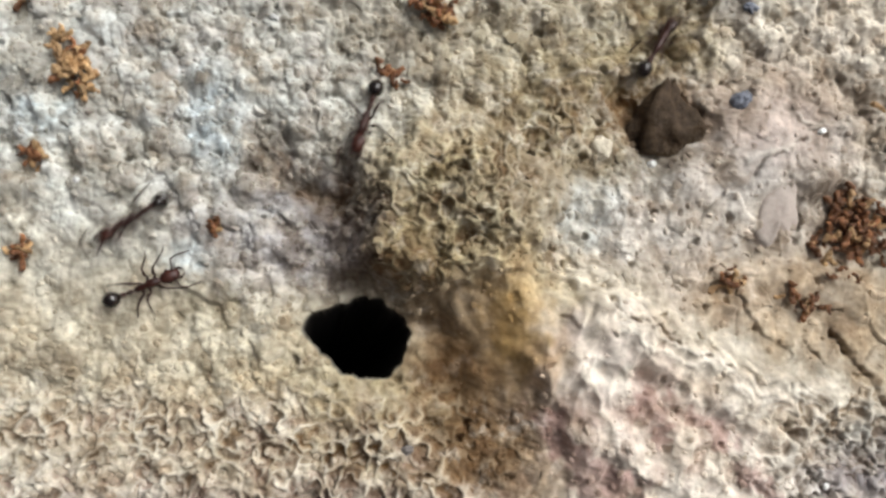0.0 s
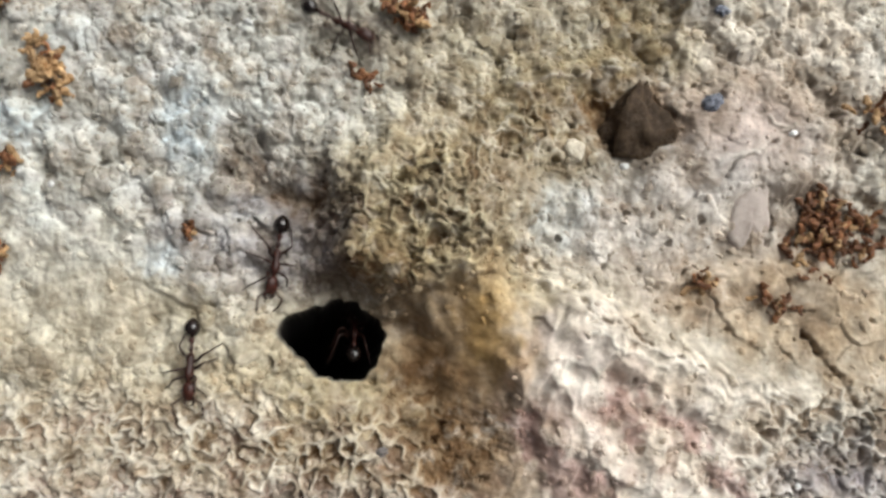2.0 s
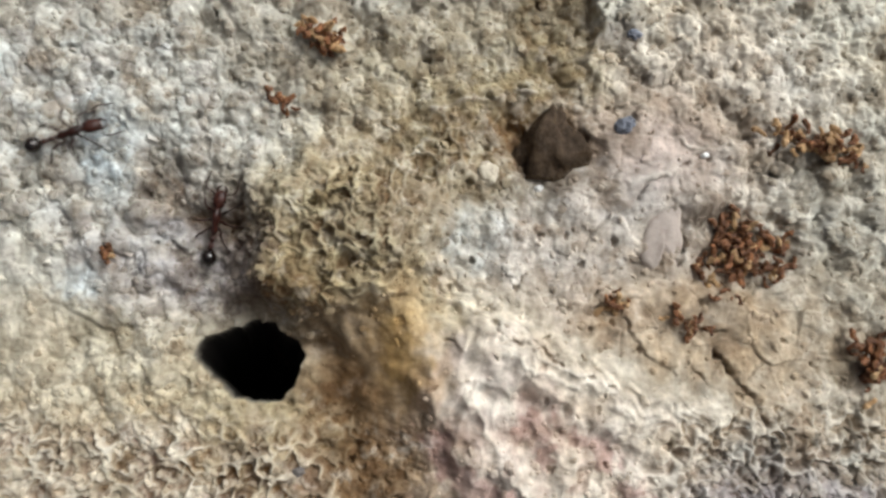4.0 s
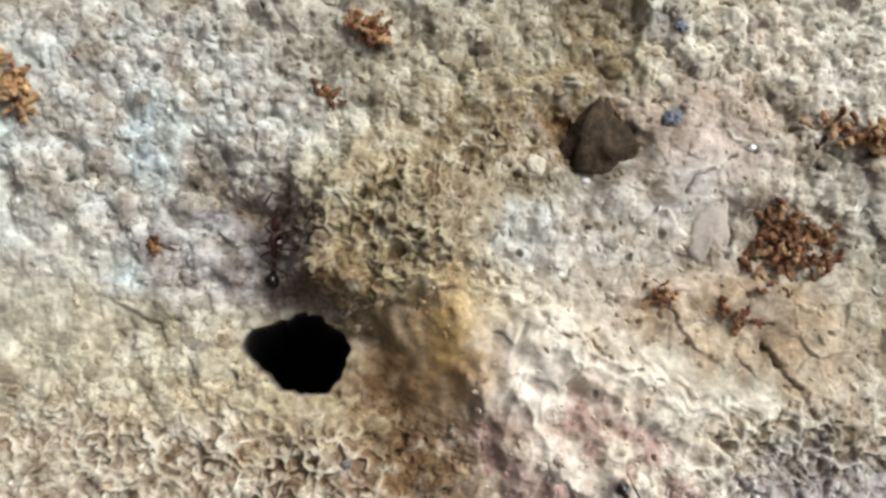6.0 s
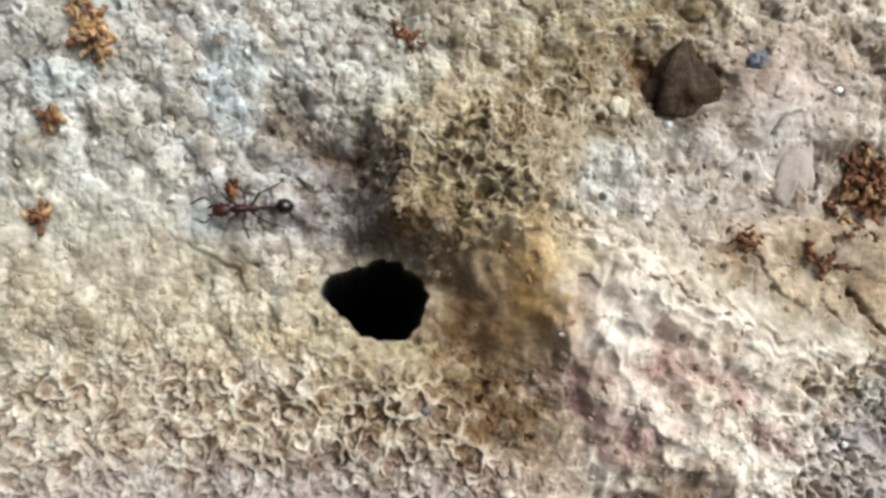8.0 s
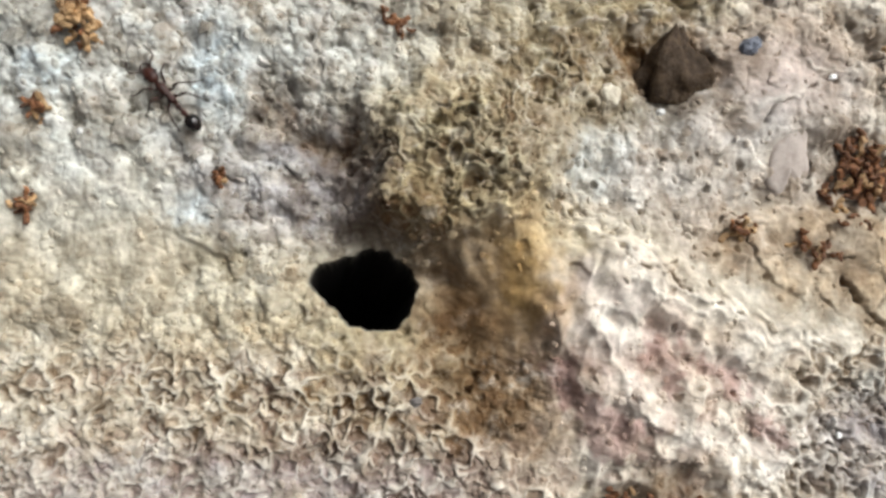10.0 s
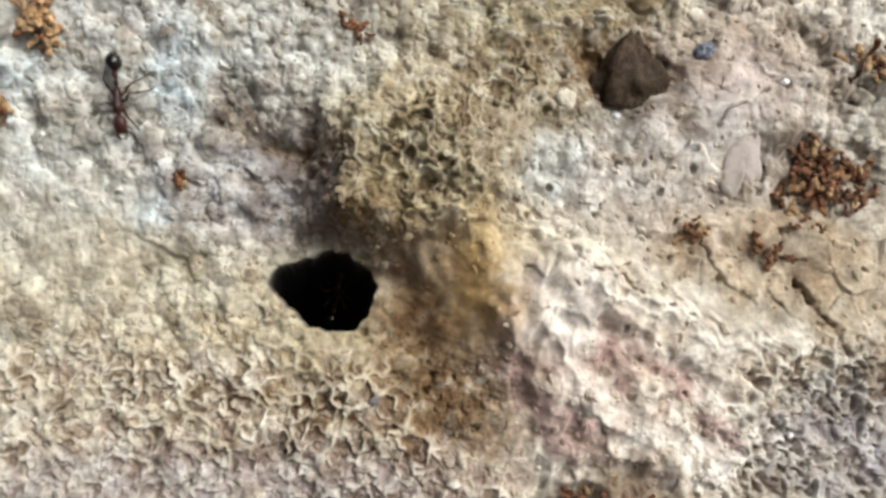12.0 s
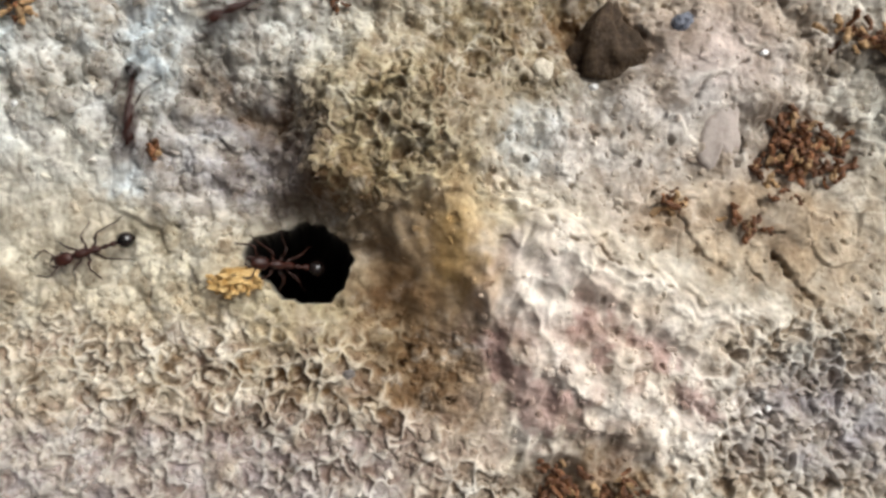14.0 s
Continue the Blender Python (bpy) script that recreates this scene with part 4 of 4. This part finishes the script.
make_stone("pebble", "small grey-blue pebble in pale crust", 18.12, 16.05, (0.36, 0.45, 0.3), BLUE_STONE, 8.0, 0.5, 60)
make_stone("pebble", "small dusky grey pebble in yellow crust", -2.07, -9.84, (0.36, 0.3, 0.26), DUSKY_STONE, 9.0, 0.3, 10)
make_stone("quartz_grain", "clear glinting quartz grain in the crust", 22.22, 8.78, (0.26, 0.17, 0.16), QUARTZ, 11.0, 0.2, 15)
make_stone("quartz_grain", "clear glinting quartz grain in the crust", 24.41, -7.19, (0.22, 0.17, 0.16), QUARTZ, 12.0, 0.2, 40)
make_stone("quartz_grain", "clear glinting quartz grain in the crust", -21.23, 5.87, (0.2, 0.2, 0.16), QUARTZ, 13.0, 0.2, 0)
make_stone("quartz_grain", "clear glinting quartz grain in the crust", -9.90, 15.50, (0.3, 0.17, 0.16), QUARTZ, 14.0, 0.2, -25)
make_stone("quartz_grain", "clear glinting quartz grain in the crust", 22.08, -11.84, (0.2, 0.16, 0.15), QUARTZ, 15.0, 0.2, 70)
make_stone("quartz_grain", "clear glinting quartz grain in the crust", 12.31, 6.90, (0.28, 0.2, 0.16), QUARTZ, 16.0, 0.2, 10)


def make_flake(x, y, size, turn, seed, label, tilt=6):
    """A thin, shell-like plate of crust with one curled, broken edge."""
    bm = bmesh.new()
    rnd = random.Random(seed)
    n, rings = 28, 5
    outline = [1 + 0.10 * math.sin(3 * a + seed) + 0.06 * math.sin(7 * a) + rnd.uniform(-0.04, 0.04) for a in [2 * math.pi * k / n for k in range(n)]]
    layers = []
    for z0, inset in ((0.0, 1.0), (0.16, 0.985)):
        grid = [[bm.verts.new((size[0] * outline[k] * inset * j / rings * math.cos(2 * math.pi * k / n), size[1] * outline[k] * inset * j / rings * math.sin(2 * math.pi * k / n),
                               z0 + 0.2 * (1 - (j / rings) ** 2) + 0.10 * noise.noise(Vector((k * 0.35, j * 0.6, seed))))) for k in range(n)] for j in range(1, rings + 1)]
        mid = bm.verts.new((0, 0, z0 + 0.2))
        for k in range(n):
            bm.faces.new((mid, grid[0][k], grid[0][(k + 1) % n]))
            for j in range(rings - 1):
                bm.faces.new((grid[j][k], grid[j + 1][k], grid[j + 1][(k + 1) % n], grid[j][(k + 1) % n]))
        layers.append(grid[-1])
    for k in range(n):
        bm.faces.new((layers[0][k], layers[0][(k + 1) % n], layers[1][(k + 1) % n], layers[1][k]))
    bmesh.ops.recalc_face_normals(bm, faces=bm.faces)
    ob = part("crust_flake", bm, FLAKE, None)
    ob.matrix_basis = pose(x * MM, y * MM, (sit(x, y) - 0.12) * MM, tilt, -tilt, turn)
    return tagged(ob, label, "flake", "lifted flakes of crust")


make_flake(19.75, 3.75, (2.3, 1.25), 82, 2, "pale rosy flake lifted from the crust beside rusty litter")


def fragment_meshes(mat, tag):
    """A few bent, chippy bits of litter, in three sizes of curl."""
    made = []
    for k in range(7):
        rnd = random.Random(40 + k)
        n = rnd.choice((4, 5, 6))
        p, way, pts, radii = Vector((0, 0, 0)), rnd.uniform(0, 6.28), [], []
        for j in range(n):
            pts.append(p.copy())
            radii.append(rnd.uniform(0.08, 0.19) * (0.7 if j in (0, n - 1) else 1.0))
            way += rnd.uniform(-1.3, 1.3)
            p = p + Vector((math.cos(way), math.sin(way), rnd.uniform(-0.35, 0.45))) * rnd.uniform(0.13, 0.27)
        bm = tube(pts, radii, 6)
        for v in bm.verts:
            v.co += Vector((noise.noise(v.co * 6 + Vector((k, 0, 0))), noise.noise(v.co * 6 + Vector((0, k, 3))), noise.noise(v.co * 6 + Vector((5, 0, k))))) * 0.07
        bmesh.ops.scale(bm, vec=(MM, MM, MM), verts=bm.verts)
        me = bpy.data.meshes.new(tag)
        bm.to_mesh(me)
        bm.free()
        me.materials.append(mat)
        made.append(me)
    return made


BITS = {"rust": fragment_meshes(RUST, "rusty_fragment"), "gold": fragment_meshes(GOLD, "golden_fragment"), "pale": fragment_meshes(PALE_GOLD, "pale_fragment")}


def make_litter(label, x, y, rx, ry, count, seed, gold=0.3, turn=0, heap=0.5):
    """A heap of small curled fragments of plant litter."""
    rnd = random.Random(seed)
    base = new("litter_clump")
    base.location = Vector((x, y, sit(x, y))) * MM
    tagged(base, label, "plant litter", "rusty litter clumps")
    c, s = math.cos(radians(turn)), math.sin(radians(turn))
    for k in range(count):
        r, a = rnd.uniform(0, 1) ** 0.7, rnd.uniform(0, 2 * math.pi)
        r *= 1 + 0.38 * math.sin(2 * a + seed) + 0.3 * math.sin(3 * a + 2.3 * seed)
        u, v = rx * r * math.cos(a), ry * r * math.sin(a)
        px, py = u * c - v * s, u * s + v * c
        z = float(ground_height(x + px, y + py)) + 0.28 + heap * rnd.random() * max(0, 1 - r)
        ob = new("fragment", rnd.choice(BITS["gold" if rnd.random() < gold else "rust"]))
        ob.parent = base
        q = rnd.uniform(0.7, 1.45)
        ob.matrix_basis = pose(px * MM, py * MM, z * MM - base.location.z, rnd.uniform(-40, 40), rnd.uniform(-40, 40), rnd.uniform(0, 360)) @ Matrix.Diagonal((q, q, q, 1))
    return base


make_litter("rusty brown heap of dry curled plant litter in a hollow", 24.4, 2.9, 2.0, 2.9, 125, 1, 0.2, 0, 0.9)
make_litter("rusty brown heap of dry plant litter on rosy crust", 29.2, 9.2, 2.3, 1.2, 72, 2, 0.4, -12, 0.7)
make_litter("golden brown tuft of dry plant litter on grey crust", -21.4, 12.5, 1.45, 1.1, 66, 3, 0.85, -30, 0.5)
make_litter("rusty brown tuft of dry plant litter on grey crust", -0.38, 16.06, 1.1, 0.85, 44, 4, 0.35, 35, 0.6)
make_litter("few rusty crumbs of litter on pale crust", -23.8, 7.4, 0.6, 0.55, 11, 5, 0.3, 0, 0.3)
make_litter("few rusty crumbs of litter on pale crust", -13.36, 3.12, 0.4, 0.7, 9, 6, 0.3, 20, 0.3)
make_litter("small brown tuft of litter on pale crust", -24.42, 1.85, 0.65, 0.7, 12, 7, 0.2, 0, 0.4)
make_litter("few brown shreds of litter on grey crust", -2.77, 12.05, 0.9, 0.6, 12, 8, 0.1, -20, 0.25)
make_litter("few rusty shreds of litter on tan crust", 16.66, 0.07, 0.6, 0.5, 12, 9, 0.3, -20, 0.3)
make_litter("few rusty shreds of litter on tan crust", 21.33, -1.13, 1.5, 0.3, 14, 10, 0.15, -8, 0.25)
make_litter("dark brown heap of damp plant litter in a hollow", 9.96, -16.16, 1.5, 1.4, 36, 11, 0.15, 0, 0.6)
make_litter("brown litter spread along a hollow of the crust", 13.35, -16.59, 2.2, 0.8, 16, 12, 0.12, 10, 0.3)
make_litter("rusty brown tuft of dry plant litter on tan crust", 31.70, -3.69, 1.1, 2.1, 50, 14, 0.2, 12, 0.7)
make_litter("few rusty crumbs of litter on grey crust", -24.04, 16.83, 0.7, 0.8, 12, 13, 0.3, 0, 0.3)

# ---- what the ants carry ----


def make_scrap():
    bm = tube([(-1.0, -0.1, 0), (-0.5, 0.1, 0.1), (0.1, 0.15, 0.12), (0.6, 0.0, 0.05), (1.0, -0.2, 0)], [0.1, 0.2, 0.22, 0.17, 0.08], 8)
    for v in bm.verts:
        v.co += Vector((0, noise.noise(v.co * 3), noise.noise(v.co * 3 + Vector((4, 0, 0))))) * 0.1
    return tagged(part("plant_scrap", bm, DARK_STONE, None), "dark dry plant scrap carried by an ant", "plant litter")


scrap = make_scrap()


def make_golden_crumb():
    """A core of matted litter with bits standing out all round."""
    rnd = random.Random(77)
    crumb = tagged(new("golden_crumb"), "golden brown crumb of matted litter hauled out by an ant", "plant litter")
    part("core", lump((1.4, 1.1, 0.7), 3, 0.5, 0.4, 21.0), PALE_GOLD, crumb, "", False)
    for k in range(40):
        d = Vector((rnd.gauss(0, 1), rnd.gauss(0, 1), rnd.gauss(0, 1))).normalized()
        ob = new("fragment", rnd.choice(BITS["pale"]))
        ob.parent = crumb
        ob.matrix_basis = pose(d.x * 1.35 * MM, d.y * 1.05 * MM, d.z * 0.65 * MM, rnd.uniform(0, 360), rnd.uniform(0, 360), rnd.uniform(0, 360)) @ Matrix.Diagonal((0.8, 0.8, 0.8, 1))
    return crumb


golden_crumb = make_golden_crumb()

# ---- ants and their tracks ----
ant = make_ant()
TRACKS = {}
TRACKS["a"] = [
    (0, -16.94, -0.2, 22), (0.2, -16.19, -0.88, 57), (0.4, -13.96, -0.99, 35), (0.7, -13.79, -0.91, 33),
    (1, -13.8, -1.75, 9), (1.2, -13.74, -1.7, -3), (1.5, -11.97, -2.87, -18), (1.8, -12.01, -4.4, -70),
    (2, -12.91, -4.77, -91), (2.5, -15.46, -7.56, -113), (2.8, -13.0, -9.6, -60), (3, -10.9, -12.4, -55), (3.3, -8.0, -17.0, -58),
    (4.4, -1.42, -20.96, -49), (14, 20.88, -24.31, -36),
]
TRACKS["b"] = [
    (0, -18.07, 3.5, -148), (0.2, -22.48, -3.49, -113), (0.5, -33.25, -11.11, -143), (2.6, -39.8, -0.53, 92),
    (3.4, -30.76, 4.85, 27), (3.7, -19.81, 8.8, 26), (4.4, -9, 11.88, 7), (5.2, 8.05, 3.77, -55),
    (5.8, 11.98, -6.1, -68), (5.9, 12.8, -9.1, -67), (6.2, 17.94, -19.26, -50), (14, 24.23, -30.56, -45),
]
TRACKS["c"] = [
    (0, -4.42, 8.91, -105), (0.2, -5.35, 6.36, -110), (0.4, -7.1, 2.66, -107), (0.7, -6.9, 1.59, -80),
    (1, -7.25, 2.51, -121), (1.2, -8.52, 3, -154), (1.5, -9.83, 3.97, 161), (1.8, -9.28, 2.3, -130),
    (2, -8.86, 1.41, -99), (2.5, -8.79, 2.36, -49), (3, -7.92, 3.49, 10), (3.3, -7.21, 4.03, 22),
    (3.5, -7.08, 4, 13), (3.7, -7.44, 5, 40), (4.6, -6.32, 5.52, 148), (5.8, -5.57, 2.93, 82),
    (6, -5.59, 3.27, 82), (6.2, -5.57, 3.53, 87), (6.5, -5.61, 3.58, 85), (7, -6.68, 4.18, 125),
    (7.2, -5.84, 2.18, 121), (7.6, -7.73, 2.85, 163), (8, -12.36, 1.97, -177), (8.2, -14.15, 2.72, 162),
    (9.2, -18.19, 3.11, 166), (10.3, -15.23, 9.68, 118), (10.5, -17.3, 10.46, 157), (10.8, -19, 11.34, 155),
    (11, -19.12, 11.24, 158), (11.2, -19.82, 12.66, 146), (11.5, -20.21, 13.34, 141), (11.8, -17.38, 9.64, -142),
    (12, -16.6, 7.73, -84), (12.2, -15.24, 4.95, -49), (12.4, -13.74, 3.25, -45), (12.5, -13.7, 2.36, -63),
    (12.7, -11.91, 0.9, -42), (13, -10.69, -0.75, -33), (13.2, -11.17, -1.11, -57), (13.5, -12.99, -2.27, -119),
    (13.8, -15.25, -2.78, -148), (14, -16.86, -2.68, -162),
]
TRACKS["e"] = [
    (0, -15.16, 28.32, -21), (6, -12.39, 20.04, -21), (6.2, -8.35, 16.95, -21), (6.4, -1.67, 15.38, -27),
    (6.5, 2.66, 12.45, 163), (6.6, 1.32, 12.07, 171), (6.8, -5.16, 8.59, -133), (7, -7.93, 4.19, -119),
    (7.2, -8.35, -0.7, -57), (7.4, -5.62, -0.59, -62, -1.5, -45), (7.7, -4.74, -3.05, -73, -12, -75), (14, -4.74, -3.05, -73, -14, -75),
]
TRACKS["f"] = [
    (0, -36.5, 7.2, -3), (0.4, -31.0, 6.2, -8), (0.6, -25.2, 5.1, -6), (0.7, -22.09, 4.97, -6), (1, -17.26, 10.39, 48),
    (1.2, -16.76, 15.14, 90), (1.5, -17.08, 17.35, 93), (1.8, -14.07, 20.05, -21), (2, -4.24, 15.23, -26),
    (2.25, -3.76, 10.51, -64), (2.5, -7.22, 7.77, -117), (2.8, -6.17, 10.69, 174), (3, -1.16, 15.13, 46),
    (3.3, 2.05, 21.66, 50), (9, 25.09, 27.56, 0), (13.4, 13.09, 18.69, -158), (13.6, 7.15, 11.7, -159),
    (13.8, -0.39, 12.57, -169), (14, -8.36, 11.31, -156),
]
TRACKS["h"] = [
    (0, -14.09, -26.4, 63), (0.6, -12.75, -15.4, 79), (1, -10.53, -5.45, 76), (1.2, -5.42, -3.18, 53, -1.2, -35),
    (1.45, -4.58, -3.38, -63, -11, -70), (14, -4.66, -3.38, -68, -15, -75),
]
TRACKS["n"] = [
    (0, 3.68, -26.53, 101), (1.2, 0.52, -17.08, 101), (1.5, -0.72, -10.85, 96), (1.8, -4.01, -5.01, 117, -0.2, -25),
    (2, -4.06, -3.61, 96, -4.5, -50), (2.4, -4.74, -3.05, -73, -11, -70), (11.6, -4.83, -3.21, -76, -13, -60), (12, -5.04, -3.18, 73, -8, 30),
    (12.2, -5.55, -1.67, 82, -4.5, 40), (12.4, -5.42, -1.23, 98, -2.4, 45), (12.7, -5.25, -1.07, 83, -2.2, 45), (13, -4.73, -1.23, 119, -2.2, 45),
    (13.2, -4.47, -0.52, 110, -2.4, 40), (13.5, -5.65, -2.06, -129, -6, -50), (14, -4.83, -3.21, -76, -12, -70),
]
TRACKS["i"] = [
    (0, 12.96, 13.8, 57), (0.25, 18.66, 19.85, 54), (3, 25.14, 29.3, 0), (13.2, -5.69, 29.14, -116),
    (13.6, -9.71, 21.22, -116), (13.8, -11.3, 12.64, -101), (14, -14.35, 5.41, -93),
]
TRACKS["j"] = [
    (0, 36.6, -21.29, -27), (2.6, 31.3, -16.02, 143), (3, 25.77, -10.83, -114), (3.3, 25.72, -9.8, -110),
    (3.5, 25.99, -10.06, -136), (3.7, 27.4, -10.96, -160), (4.5, 23.55, -15.02, -154), (14, 20, -27.43, -149),
]
TRACKS["k"] = [
    (0, -10.71, -29.53, 90), (10.4, -9.81, -19.07, 80), (10.8, -7.63, -14.89, 80), (11, -6.81, -9.87, 75),
    (11.2, -5.61, -5.03, 78), (11.35, -4.42, -3.62, 69, -1.2, -30), (11.5, -4.71, -3.34, 93, -3, -50), (11.8, -4.74, -3.05, -73, -12, -70),
    (14, -4.74, -3.05, -73, -16, -70),
]
TRACKS["l"] = [
    (0, 33.84, -29.85, -65), (11.8, 30.89, -22.97, 115), (12.2, 20.09, -13.17, 123), (12.4, 16.86, -7.69, 96),
    (12.5, 18.47, -3.12, 72), (12.7, 18.39, 3.67, 76), (13, 22.98, 10.14, 77), (13.25, 26, 18.27, 72),
    (14, 28.53, 29.28, 77),
]
TRACKS["m"] = [
    (0, -4.09, -3.05, -117, -14, 60), (12.4, -4.5, -3.21, -127, -12, 60), (13, -4.56, -3.61, -144, -7, 40), (13.2, -3.48, -1.91, -141, -4, 40),
    (13.5, -3.64, -2.44, -154, -3.2, 55), (13.8, -5.27, -2.95, -173, -1, 42), (14, -6.46, -3.43, 174, -0.7, 38),
]
CRUMB_TRACK = [(0, -10.28, -10.38, -20), (12.6, -10.28, -10.38, -20), (13, -5.43, -5.6, -10), (13.2, -4.25, -3.93, -5.5), (13.5, -5.17, -3.6, -2.6), (13.8, -7.16, -4.34, 0.75), (14, -8.46, -4.39, 0.8)]
ANTS = [ant] + [copy_thing(ant, pose(0, 0, 0)) for _ in range(len(TRACKS) - 1)]


def motions():
    walk(golden_crumb, [(t, pose(x * MM, y * MM, z * MM, 20 * t, 0, 35 * math.sin(2 * t))) for t, x, y, z in CRUMB_TRACK])
    walk(scrap, [(r[0], stance(*r[1:]) @ pose(2.05 * MM, 0, 0.75 * MM, 0, 0, 78)) for r in glide(TRACKS["l"])])
    for k, (one, track) in enumerate(zip(ANTS, TRACKS.values())):
        march(one, track, k)


# ---- crumbs of the crust: the larger ones apart, the rest as one ----


def crumb_spots(count, seed, lo, hi, x0=-29.0, x1=35.0, y0=-21.0, y1=19.5):
    rng = np.random.default_rng(seed)
    x, y = rng.uniform(x0, x1, count), rng.uniform(y0, y1, count)
    keep = (rng.random(count) < roughness(x, y) ** 1.5) & (hole_depth(x, y) < -0.1)
    x, y = x[keep], y[keep]
    r = lo + (hi - lo) * rng.random(len(x)) ** 2.2
    return rng, x, y, r


def ball():
    bm = bmesh.new()
    bmesh.ops.create_icosphere(bm, subdivisions=1, radius=1.0)
    v, f = np.array([p.co[:] for p in bm.verts]), np.array([[p.index for p in q.verts] for q in bm.faces])
    bm.free()
    return v, f


def shaped(rng, n, base):
    """n uneven crumbs round the origin, of radius about 1."""
    v = np.repeat(base[None], n, 0) * (1 + 0.30 * rng.standard_normal((n, len(base), 1)).clip(-1.4, 1.4))
    v = v * rng.uniform(0.65, 1.3, (n, 1, 3)) * np.array([1, 1, 0.62])
    a = rng.uniform(0, 2 * np.pi, n)
    c, s = np.cos(a)[:, None], np.sin(a)[:, None]
    return np.stack([v[..., 0] * c - v[..., 1] * s, v[..., 0] * s + v[..., 1] * c, v[..., 2]], -1)


def make_crumbs():
    base, faces = ball()
    rng, x, y, r = crumb_spots(9000, 5, 0.08, 0.30)
    n = len(x)
    z = ground_height(x, y) - 0.1 * r
    v = shaped(rng, n, base) * r[:, None, None] + np.stack([x, y, z], -1)[:, None, :]
    f = (faces[None] + (np.arange(n) * len(base))[:, None, None]).reshape(-1, 3)
    me = sheet_mesh("loose_crumbs", v.reshape(-1, 3), f, CRUMB, False)
    give_amounts(me, np.repeat(x, len(base)), np.repeat(y, len(base)))
    tagged(new("loose_crumbs", me), "loose limy crumbs and sand grains strewn on the crust", "crumbs", kind="stuff")
    rng, x, y, r = crumb_spots(430, 6, 0.22, 0.42, -26, 32, -16, 15)
    for px, py, pr, shape in list(zip(x, y, r, shaped(rng, len(x), base)))[:300]:
        me = sheet_mesh("crumb", shape * pr, faces, CRUMB, False)
        give_amounts(me, np.full(len(base), px), np.full(len(base), py))
        ob = new("crumb", me)
        ob.parent = ground
        ob.location = Vector((px, py, float(ground_height(px, py)) - 0.15 * pr)) * MM


make_crumbs()
motions()
